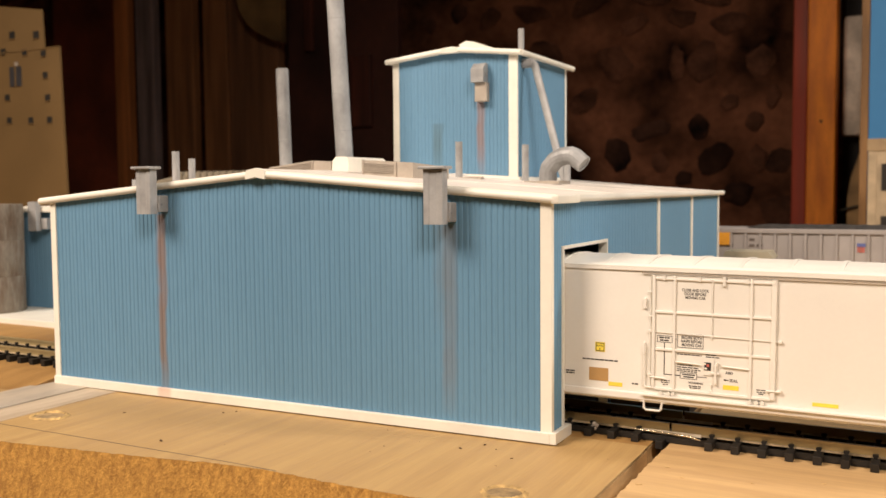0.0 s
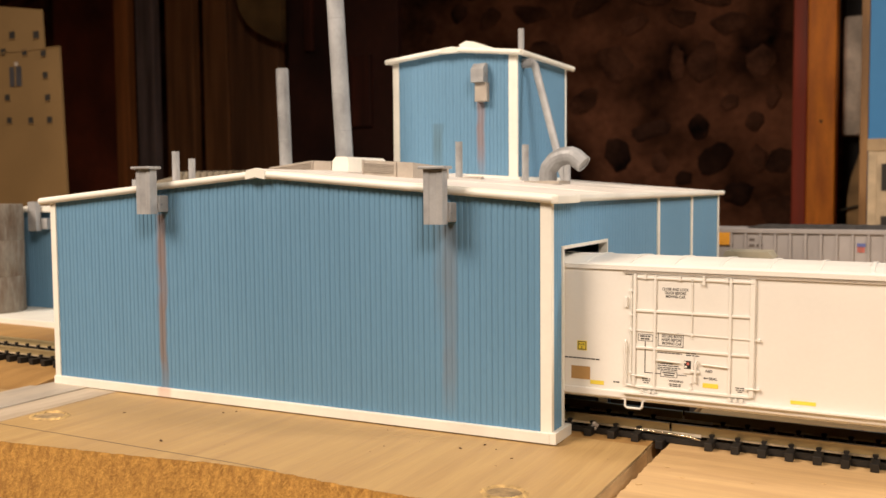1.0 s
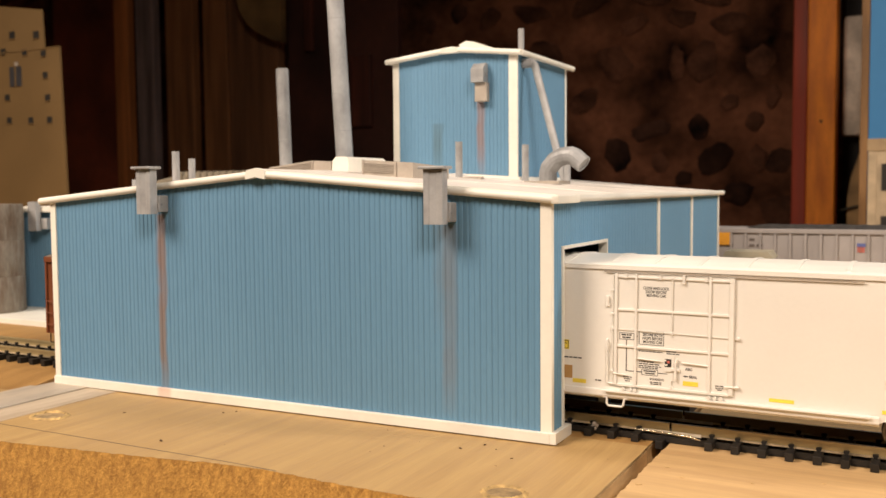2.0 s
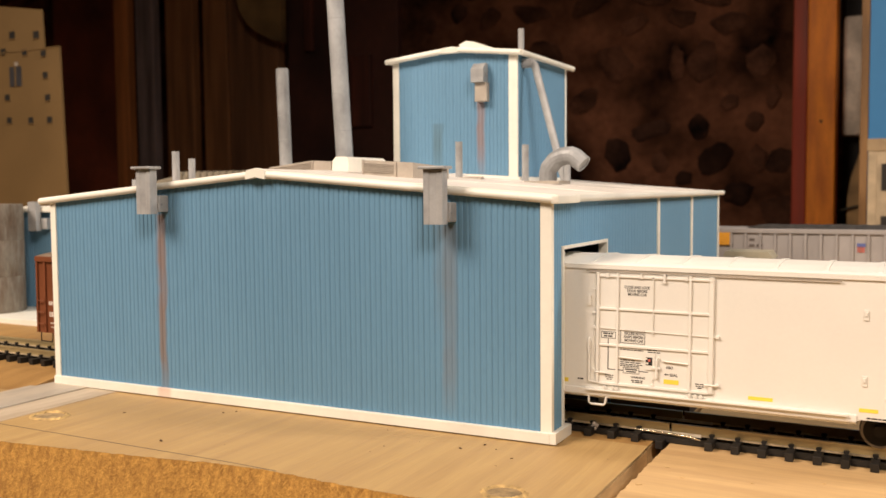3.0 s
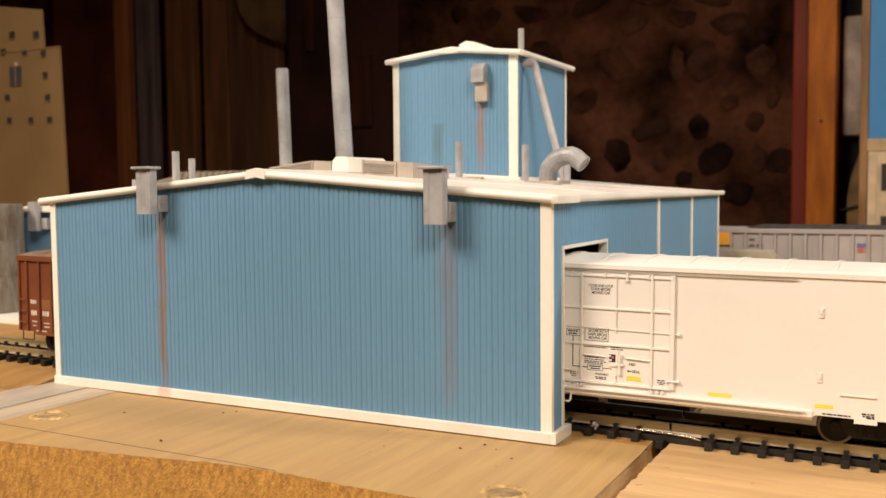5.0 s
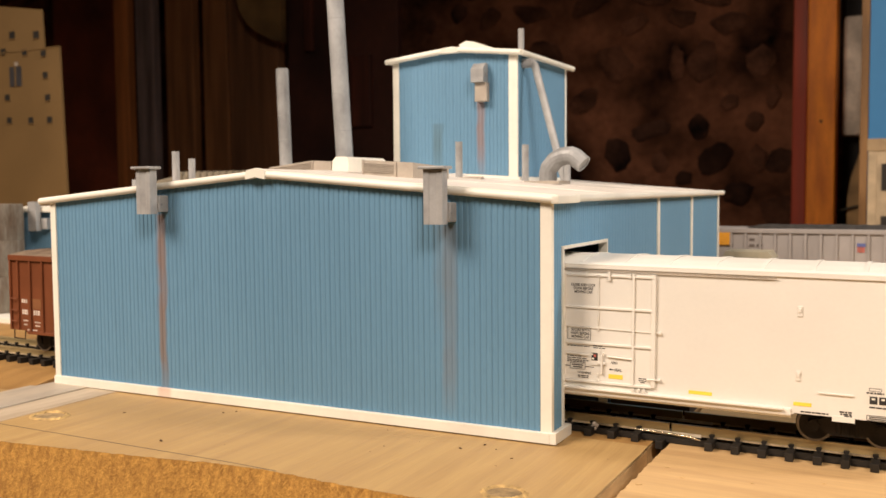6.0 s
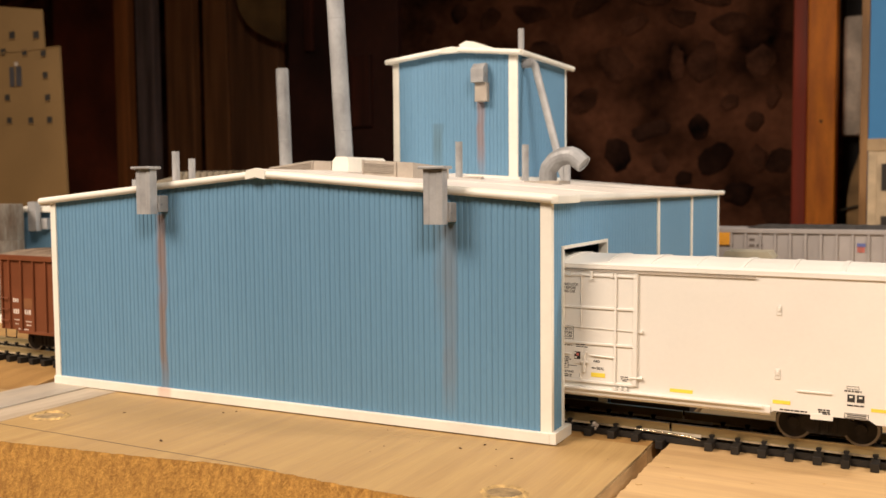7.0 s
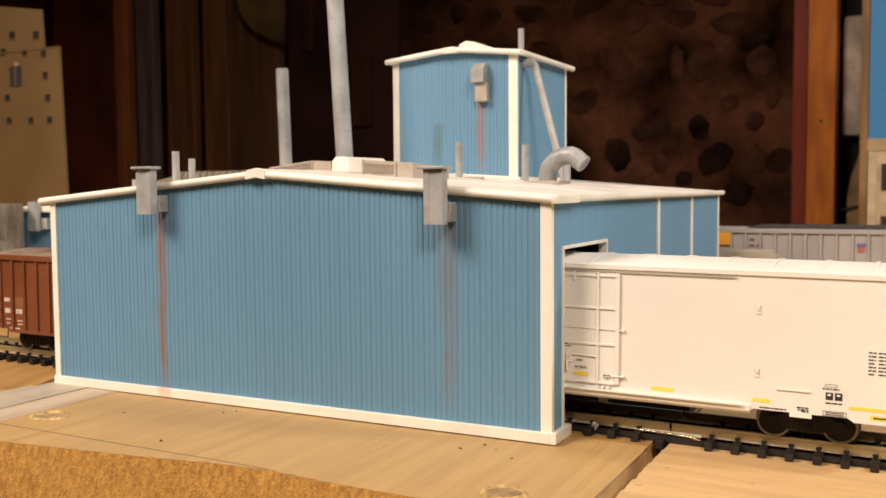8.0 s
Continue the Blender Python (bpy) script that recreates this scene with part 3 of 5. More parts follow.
def build_factory():
    t = thing("factory_building", (-W / 2, D / 2, 0), "long blue ribbed model factory building with white trim", "building")
    w = part("front_wall", ribbed(bmesh.new(), -W + 3.6, -3.4, lambda u: 3.6, lambda u: under_roof(u) - 0.1, lambda u, d, z: (u, d, z)), blue_front, t, "blue ribbed siding with rust streaks")
    # side walls with the track opening
    for sx, name in ((0.0, "right_wall"), (-W, "left_wall")):
        s = -1 if sx == 0 else 1
        pl = lambda u, d, z: (sx + s * d, u, z)
        bm = bmesh.new()
        ribbed(bm, 1.4, D - 1, lambda u: 57.8 if 8.5 < u < 51.7 else 0, lambda u: H, pl)
        part(name, bm, blue, t)
        o = 0.6 if sx == 0 else -0.6
        a, b = sorted((sx + o, sx - o * 4))
        fr = bmesh.new()
        box(fr, a, b, 8.0, 8.9, 0, 58.3)
        box(fr, a, b, 51.2, 52.2, 0, 58.3)
        box(fr, a, b, 8.9, 51.2, 57.3, 58.3)
        part("opening_frame", fr, white, t, "white frame of the track opening")
        for y0, y1 in ((119.5, 122.7), (179.7, 182.9), (241.5, 244.4)):
            a, b = sorted((sx - 0.4 * (1 if o > 0 else -1), sx + o * 0.9))
            part("wall_batten", boxed(a, b, y0, y1, 0, H, bevel=0.15), white, t)
    part("back_wall", boxed(-W + 1, -1, D - 1.6, D, 0, H), blue, t)
    # corner posts and base trim
    for x0, x1 in ((-3.5, 0.1), (-W + 0.9, -W + 3.7)):
        part("corner_post", boxed(x0, x1, -0.55, 1.5, 3.5, under_roof((x0 + x1) / 2) - 0.2, bevel=0.2), white, t)
    part("base_trim", boxed(-W + 0.9, -0.42, -1.3, 0.3, 0.35, 3.6, bevel=0.2), white_base, t, "white base strip with a rusty stain")
    part("base_trim", boxed(-0.4, 1.6, -1.28, 12.5, 0.35, 3.8, bevel=0.2), white, t, "white base strip")
    part("inner_floor", boxed(-W + 3, -3, 46, D - 3, 0, 2.9), dark, t)
    # roof
    for name, x0, x1 in (("roof_slope", RX, 1.6), ("roof_slope", -W - 3.4, RX)):
        bm = bmesh.new()
        z = lambda x: (RH + KR * (RX - x)) if x >= RX else RH + (RH - H) / (W + RX) * (x - RX)
        prism(bm, [(x0, z(x0)), (x1, z(x1)), (x1, z(x1) + 2.0), (x0, z(x0) + 2.0)], "y", -1.0, D + 3)
        part(name, bm, roof_white, t)
        # rounded rake strips along the front gable
        bm = bmesh.new()
        tube(bm, [(x0 + (0.0 if x0 == RX else -0.3), -1.1, z(x0) + 0.85), (x1, -1.1, z(x1) + 0.85)], 1.28, 14)
        part("rake_strip", bm, white, t, smooth=True)
    part("eave_strip", boxed(0.45, 2.9, -2.3, 17.0, z_right(2) - 0.3, z_right(2) + 2.1, bevel=0.5), white, t)
    part("eave_strip", tube(bmesh.new(), [(1.6, 17.0, z_right(1.6) + 1.1), (1.6, D + 3, z_right(1.6) + 1.1)], 1.2, 14), white, t, smooth=True)
    for x0, x1 in ((RX + 4.2, 1.0), (-W - 2.5, RX - 4.2)):
        part("edge_flashing", prism(bmesh.new(), [(x0, rz(x0) - 0.1), (x1, rz(x1) - 0.1), (x1, rz(x1) + 0.25), (x0, rz(x0) + 0.25)], "y", 0.4, 4.2), white, t)
    for x0, x1 in ((RX + 4.2, 1.0), (-W - 2.5, RX - 4.2)):
        part("roof_joint", prism(bmesh.new(), [(x0, rz(x0) - 0.1), (x1, rz(x1) - 0.1), (x1, rz(x1) + 0.06), (x0, rz(x0) + 0.06)], "y", 4.25, 4.75), joint_brown, t, "thin dark joint line")
    for y in (63, 124, 186):
        part("roof_seam", prism(bmesh.new(), [(RX + 4.2, rz(RX + 4.2) - 0.1), (1.0, rz(1.0) - 0.1), (1.0, rz(1.0) + 0.18), (RX + 4.2, rz(RX + 4.2) + 0.18)], "y", y, y + 1.2), roof_white, t)
    bm = bmesh.new()
    prism(bm, [(RX - 4.2, RH - 0.9), (RX, RH - 0.2), (RX + 4.0, RH - 0.9), (RX + 3.6, RH + 2.1), (RX, RH + 2.9), (RX - 3.8, RH + 2.1)], "y", -2.8, -0.1)
    part("ridge_end", bm, white, t, "white ridge end piece")
    part("ridge_cap", prism(bmesh.new(), [(RX - 4, RH + 1.5), (RX + 4, RH + 1.5), (RX + 3.6, RH + 2.2), (RX, RH + 2.7), (RX - 3.6, RH + 2.2)], "y", -0.1, D + 3), roof_white, t)
    return t


def z_right(x):
    return RH + KR * (RX - x)


build_factory()


def build_tower():
    x0, x1, y0, y1, zt = -142.8, -76.0, 155.7, 222.8, 138.6
    xc = (x0 + x1) / 2
    t = thing("roof_tower", (xc, y0, 76), "square blue ribbed tower on the factory roof", "tower")
    top = lambda x: zt + 3.5 * (1 - abs(x - xc) / (x1 - xc))
    part("front_wall", ribbed(bmesh.new(), x0 + 3, x1 - 4, lambda u: rz(u) - 1.6, top, lambda u, d, z: (u, y0 + d, z)), blue_tower, t, "blue ribbed siding with a rust streak and a painted shadow stripe")
    part("side_wall", ribbed(bmesh.new(), y0 + 0.6, y1 - 1.4, lambda u: rz(x1) - 1.5, lambda u: zt, lambda u, d, z: (x1 - d, u, z)), blue, t)
    part("side_wall", ribbed(bmesh.new(), y0 + 0.6, y1 - 1.4, lambda u: rz(x0) - 1.5, lambda u: zt, lambda u, d, z: (x0 + d, u, z)), blue, t)
    part("back_wall", boxed(x0 + 1, x1 - 1, y1 - 1.6, y1, 78, zt), blue, t)
    for a, b in ((x0 - 0.3, x0 + 3.1), (x1 - 4.1, x1 + 0.4)):
        part("corner_post", boxed(a, b, y0 - 0.6, y0 + 0.6, rz(b) - 1.6, zt - 0.1, bevel=0.2), white, t)
    part("corner_post", boxed(x1 - 0.5, x1 + 0.4, y1 - 1.6, y1 + 0.3, rz(x1) - 1.6, zt, bevel=0.2), white, t)
    part("base_trim", prism(bmesh.new(), [(x0, rz(x0) - 1), (-109.4, rz(-109.4) - 1), (x1 + 0.6, rz(x1) - 1), (x1 + 0.6, rz(x1) + 1.3), (-109.4, rz(-109.4) + 1.3), (x0, rz(x0) + 1.3)], "y", y0 - 1.2, y0 - 0.02), white, t)
    part("base_trim", boxed(x1 + 0.02, x1 + 1.2, y0 - 1.1, y1, rz(x1) - 1, rz(x1) + 1.3), white, t)
    for a, b in ((xc, x1 + 3), (x0 - 3, xc)):
        bm = bmesh.new()
        za, zb = top(a), top(b)
        prism(bm, [(a, za), (b, zb), (b, zb + 1.9), (a, za + 1.9)], "y", y0 - 2.2, y1 + 3)
        part("roof_slope", bm, roof_white, t)
        part("rake_strip", tube(bmesh.new(), [(a, y0 - 2.5, za + 0.8), (b, y0 - 2.5, zb + 0.8)], 1.35, 12), white, t, smooth=True)
    part("eave_strip", tube(bmesh.new(), [(x1 + 3, y0 - 2.5, top(x1 + 3) + 0.8), (x1 + 3, y1 + 3, top(x1 + 3) + 0.8)], 1.3, 12), white, t, smooth=True)
    part("ridge_end", boxed(xc - 5, xc + 4, y0 - 3.9, y0 - 0.9, zt + 2.4, zt + 5.0, bevel=0.3), white, t)
    v = thing("roof_vent", (-97, 170, zt + 5), "white wedge-shaped vent on the tower roof", "vent")
    part("hood", prism(bmesh.new(), [(-109.3, zt + 3), (-88, zt + 1.5), (-89.5, zt + 4.4), (-101.7, zt + 8.7), (-105.5, zt + 9.3), (-109.1, zt + 7.9)], "y", 162, 174), white, v)
    p = thing("vent_pipe", (-86, 185, 140), "thin grey vent pipe on the tower roof", "pipe")
    part("pipe", tube(bmesh.new(), [(-86, 185, 138), (-86, 185, 155.5)], 1.5, 16, hollow=2), grey, p, smooth=True)
    # fan box on the tower's front
    s = thing("fan_box", (-95, y0, 117), "grey fan box and duct on the tower wall", "vent")
    part("head", prism(bmesh.new(), [(y0 - 5.5, 126.2), (y0 - 5.5, 132.4), (y0 - 4.8, 133.2), (y0 - 2.2, 135.3), (y0 - 0.05, 135.3), (y0 - 0.05, 126.2)], "x", -97.5, -91.0), grey, s)
    part("duct", boxed(-96.3, -90.2, y0 - 3.7, y0 - 0.06, 117.2, 126.18, bevel=0.35), tan_grey, s, "rust-tinged lower duct")
    part("bolt", tube(bmesh.new(), [(-91.1, y0 - 2.4, 130), (-90.4, y0 - 2.4, 130)], 0.6, 10), grey, s, smooth=True)
    # slanted pipe from the tower wall down to the roof
    p = thing("slanted_pipe", (-53, 159, 78), "long grey pipe slanting from the tower wall to the roof", "pipe")
    part("pipe", tube(bmesh.new(), [(-71.6, 163, 135.4), (-70.0, 163, 134.2), (-53.6, 160, rz(-53.6) - 0.2)], 1.8, 16), grey, p, smooth=True)
    part("wall_stub", tube(bmesh.new(), [(-76.0, 163, 135.0), (-71.0, 163, 135.0)], 2.3, 16), grey, p, smooth=True)


build_tower()


def scupper(x0, x1, z0, z1, y0=-8.2):
    t = thing("wall_vent", ((x0 + x1) / 2, 0, z0), "grey galvanised box vent hung on the factory gable", "vent", group="gable vents")
    # folded sheet: a channel with a shallow groove down its face, open at the foot
    xm, w = (x0 + x1) / 2, (x1 - x0) / 2
    prof = [(x0, y0), (xm - w * 0.5, y0), (xm - w * 0.35, y0 + 0.18), (xm + w * 0.35, y0 + 0.18), (xm + w * 0.5, y0), (x1, y0), (x1, y0 + 3.4), (x1 - 0.5, y0 + 3.4), (x1 - 0.5, y0 + 1.0), (x0 + 0.5, y0 + 1.0), (x0 + 0.5, y0 + 3.4), (x0, y0 + 3.4)]
    part("box", prism(bmesh.new(), prof, "z", z0, z1), grey, t)
    part("bolt", tube(bmesh.new(), [(x1 - 0.2, y0 + 4.6, z0 + 3.4), (x1 + 1.05, y0 + 4.6, z0 + 3.4)], 0.45, 10), grey, t, smooth=True)
    part("cap", boxed(x0 - 1.3, x1 + 1.2, y0 - 1.2, y0 + 4.6, z1 + 0.02, z1 + 0.95, bevel=0.3), grey, t, "thin flat grey cap")
    part("bracket", boxed(x1 - 3.6, x1 + 0.8, y0 + 3.42, -0.02, z0 + 0.6, z0 + 6.6, bevel=0.5), grey, t)


scupper(-154.6, -148.0, 67.6, 83.6)
scupper(-38.0, -31.6, 65.0, 81.6)


def pipe(x, y, r, top, lean=0.0, material=None, label="thin grey vent pipe standing on the white roof", group="roof pipes", joints=()):
    base = rz(x) - 0.6
    t = thing("vent_pipe" if r < 2.2 else "chimney_stack", (x, y, base), label, "pipe" if r < 2.2 else "chimney", group)
    d = lambda z: (x - lean * (z - base), y, z)
    part("pipe", tube(bmesh.new(), [d(base), d(top)], r, 24, hollow=3), material or grey, t, smooth=True)
    for z in joints:
        part("joint_ring", tube(bmesh.new(), [d(z), d(z + 0.35)], r + 0.05, 24), material or grey, t, smooth=True)
    return t


stack = mat("galvanised_stack", (0.36, 0.37, 0.375), 0.48, 0.1, var=0.2, scale=90, fine=900, bump=0.25, stretch=(1, 1, 0.5))
pipe(-190.9, 130, 3.15, 136.6, 0.030, stack, "slim grey galvanised stack on the factory roof", "chimney stacks", (101, 113, 124))
pipe(-155.4, 130, 4.15, 205.0, 0.055, stack, "tall grey galvanised stack rising out of view", "chimney stacks", (104, 122, 140, 158))
pipe(-166.6, 25, 1.45, 91.3)
pipe(-158.4, 25, 1.3, 88.3)
pipe(-188.0, 25, 1.6, 80.6)
pipe(-84.2, 110, 1.55, 96.0)
pipe(-65.4, 139.8, 1.6, 95.4)
pipe(-51.9, 158, 1.5, 87.0)
p = thing("roof_plate", (-80, 110, 80.5), "small grey plate lying on the roof beside a pipe", "plate")
part("plate", boxed(-83, -73, 108.5, 111.5, rz(-78) - 0.6, rz(-78) + 0.8), tan_grey, p)


def build_elbow():
    t = thing("elbow_vent", (-51, 128, 78), "grey gooseneck exhaust elbow on the roof", "vent")
    path = [(-50.0, 128, rz(-50) - 0.4), (-50.0, 128, 82.4), (-49.4, 128, 84.4), (-46.6, 127.8, 87.6), (-45.4, 127.8, 88.3), (-42.3, 127.6, 89.4), (-38.8, 127.4, 89.5), (-37.6, 127.3, 88.9), (-33.3, 127, 85.6)]
    part("elbow", tube(bmesh.new(), path, [3.9, 3.9, 3.95, 3.95, 3.95, 3.95, 3.95, 3.95, 3.8], 16, hollow=0.6), stack, t)
    part("collar", tube(bmesh.new(), [(-50.0, 128, rz(-50) - 0.4), (-50.0, 128, rz(-50) + 1.0)], 4.5, 22), stack, t, smooth=True)
    part("base_plate", boxed(-58, -42, 120, 134, rz(-58) - 0.9, rz(-58) + 0.4), tan_grey, t)


build_elbow()


def build_roof_units():
    t = thing("roof_air_unit", (-76, 55, 80), "long low grey louvred air unit on the roof", "air unit")
    x0, x1, y0, y1 = -96.2, -74.0, 50.0, 80.0
    box_ = bmesh.new()
    top = lambda x, y: 87.1 - (x - x0) * 0.066 - (y - y0) * 0.045
    low = [box_.verts.new((x, y, rz(x) - 0.5)) for x, y in ((x0, y0 + 0.5), (x1, y0 + 0.5), (x1, y1), (x0, y1))]
    high = [box_.verts.new((v.co.x, v.co.y, top(v.co.x, v.co.y))) for v in low]
    box_.faces.new(low), box_.faces.new(high)
    for i in range(4):
        box_.faces.new((low[i], low[(i + 1) % 4], high[(i + 1) % 4], high[i]))
    part("body", box_, tan_grey, t)
    fr = bmesh.new()
    for a, b in ((x0, x0 + 0.7), (-81.9, -81.1)):
        box(fr, a, b, y0, y0 + 0.48, rz(a), 87.1 - (a - x0) * 0.066)
    part("louvre_frame", fr, tan_grey, t)
    for k in range(6):
        z = 82.9 + k * 0.62
        bm = bmesh.new()
        prism(bm, [(y0 + 0.45, z), (y0 + 0.05, z - 0.12), (y0 + 0.05, z + 0.08), (y0 + 0.45, z + 0.3)], "x", x0 + 0.72, -82.02)
        for v in bm.verts:
            v.co.z -= (v.co.x - x0) * 0.074
        part("louvre_slat", bm, tan_grey, t)
    h = thing("roof_duct", (-112, 90, 83), "white rectangular duct lying on the roof ridge", "duct")
    bm = bmesh.new()
    prism(bm, [(-125.4, 82.2), (-119.4, 82.2), (-118.5, 83.6), (-118.5, 88.3), (-119.6, 89.5), (-124.6, 89.7), (-126.4, 87.8), (-126.6, 84.2)], "y", 75, 105.5)
    part("duct", bm, white, h)
    b = thing("roof_hood", (-142, 85, 80), "grey sloped hood beside the white duct", "vent")
    for a, z0 in ((-160, 85.7), (-137.6, 88.2), (-128, 87.5)):
        part("hood_frame", boxed(a, a + 0.6, 75.5, 76, 79, z0), tan_grey, b)
    for k in range(6):
        lo = [(-159.3, 85.0 - 0.75 * k), (-138.0, 87.4 - 0.75 * k), (-138.0, 87.7 - 0.75 * k), (-159.3, 85.3 - 0.75 * k)]
        part("hood_slat", prism(bmesh.new(), lo, "y", 75.6, 75.98), tan_grey, b)
    part("hood", prism(bmesh.new(), [(-160, 78.5), (-127.5, 80.5), (-127.5, 87.5), (-137.4, 88.3), (-160, 85.8)], "y", 76, 100), tan_grey, b)


build_roof_units()

# ---------------------------------------------------------------- behind the factory


def build_annex():
    t = thing("annex_building", (-361, 170, bed(-361)), "small blue ribbed building with white eaves on a white slab", "building")
    z0 = bed(-361)
    part("slab", boxed(-497, -276, 88, 212, z0 - 1.5, z0 + 2.6, bevel=0.3), white, t, "white base slab")
    part("front_wall", ribbed(bmesh.new(), -476, -286, lambda u: z0 + 2.6, lambda u: 63.9, lambda u, d, z: (u, 131 + d, z)), blue, t)
    part("body", boxed(-475, -287, 132.7, 208, z0 + 2.6, 63.9), blue, t)
    part("roof", boxed(-391, -284, 127.5, 211, 64.0, 67.4, bevel=0.8), white, t)
    v = thing("wall_vent", (-371, 128, 53), "grey box vent on the small blue building", "vent")
    part("box", boxed(-374.4, -367.6, 123.5, 127.2, 53, 70.2, bevel=0.3), grey, v)
    part("bracket", boxed(-368.6, -363.0, 127.22, 130.98, 54, 60.6, bevel=0.5), grey, v)
    k = thing("storage_tank", (-387, 107, z0 + 2.6), "weathered grey concrete tank with banded sections", "tank")
    for i in range(3):
        a = z0 + 2.6 + i * 20.75
        part("tank_section", tube(bmesh.new(), [(-387, 107, a), (-387, 107, a + 0.4), (-387, 107, a + 20.3), (-387, 107, a + 20.73)], [18.4, 18.65, 18.65, 18.4], 40), concrete, k, smooth=True)

build_annex()


def build_far():
    t = thing("ribbed_shed", (-400, 330, bed(-400)), "olive grey shed with a ribbed arched roof", "building")
    bm = bmesh.new()
    arc = [(-470 + 0.0, bed(-400))] + [(-470 + 85 * k / 10, 74 + 16 * math.sin(math.pi / 2 * k / 10) ** 0.6 if k else 74) for k in range(11)] + [(-270, 90), (-270, bed(-400))]
    prism(bm, arc, "y", 300, 380)
    part("shell", bm, olive_roof, t)
    for k in range(24):
        x = -425 + k * 6.2
        part("roof_rib", boxed(x, x + 2.2, 298.6, 380, 86 if x > -415 else 82, 90.9), olive_roof, t)
    # tall cream building with small windows
    b = thing("tall_building", (-730, 450, bed(-730)), "tall cream building with small dark windows", "building")
    z0 = bed(-730)
    X = lambda u: -774.5 + 0.84 * u
    Z = lambda v: 244.5 - 0.598 * (v - 55)
    part("wall", prism(bmesh.new(), [(-840, z0), (-680, z0), (-687, 222), (-840, 222)], "y", 420, 423), cream, b)
    part("upper_storey", prism(bmesh.new(), [(-840, 222.1), (-709, 222.1), (-711, 262), (-840, 281)], "y", 421, 423), cream, b)
    part("roof_rim", boxed(-840, -686, 419.2, 423, 222.05, 223.2), cream, b)
    for u, v, hw, hh in ((22, 63, 4, 6), (65, 67, 4, 6), (6, 90, 3.4, 5), (45, 95, 3.4, 5), (78, 100, 3.4, 5), (80, 137, 3.4, 5), (11, 170, 3.4, 5), (83, 175, 3.4, 5), (13, 210, 3.4, 5), (52, 212, 3.4, 5), (85, 213, 3.4, 5)):
        y = 421 if v < 80 else 420
        x, z = X(u), Z(v)
        wn = part("window", boxed(x - hw, x + hw, y - 0.7, y - 0.02, z - hh * 0.62, z + hh * 0.62), dark, b, "small dark window")
        part("sill", boxed(x - hw - 0.5, x + hw + 0.5, y - 1.3, y - 0.72, z - hh * 0.62 - 0.8, z - hh * 0.62 - 0.02), cream, wn)
    big = part("window", boxed(X(17), X(38), 419.2, 419.98, Z(152), Z(118)), mat("greyish_window", (0.06, 0.06, 0.065), 0.3), b, "tall grey double window")
    part("mullion", boxed(X(27), X(28.8), 418.6, 419.18, Z(152), Z(118)), cream, big)
    part("lintel_block", boxed(X(27), X(32), 418.9, 419.98, Z(117), Z(110)), tan_grey, b)
    # pale building and sky board on the other side
    c = thing("stone_building", (70, 850, 0), "pale stone building with dark windows", "building")
    part("wall", boxed(41, 140, 820, 900, 0, 111.3), pale_stone, c)
    part("cornice", boxed(40, 140, 818.5, 900, 111.4, 124.3, bevel=0.8), mat("tan_cornice", (0.42, 0.31, 0.18), 0.8, var=0.14, scale=40, fine=400, bump=0.3), c, "tan cornice band")
    for x, w_ in ((41.2, 8.0), (70, 4.0)):
        part("pilaster", boxed(x, x + w_, 818.9, 819.98, 0, 111.2, bevel=0.3), pale_stone, c)
    for z in (16, 70.2):
        for x in (53.9, 76, 98):
            part("window", boxed(x, x + 11, 819.3, 819.98, z, z + 28), dark, c, "dark window")
    s = thing("sky_board", (200, 1010, 0), "bright blue painted sky backdrop board", "backdrop")
    part("panel", boxed(31.5, 600, 1000, 1008, 0, 520), sky_blue, s)
    part("edge_strip", boxed(22, 31, 998, 1010, 0, 520, bevel=1), mat("brown_edge_wood", (0.33, 0.18, 0.07), 0.7, var=0.2, scale=20, fine=300, stretch=(3, 3, 0.4)), s, "bare wooden edge strip")


build_far()


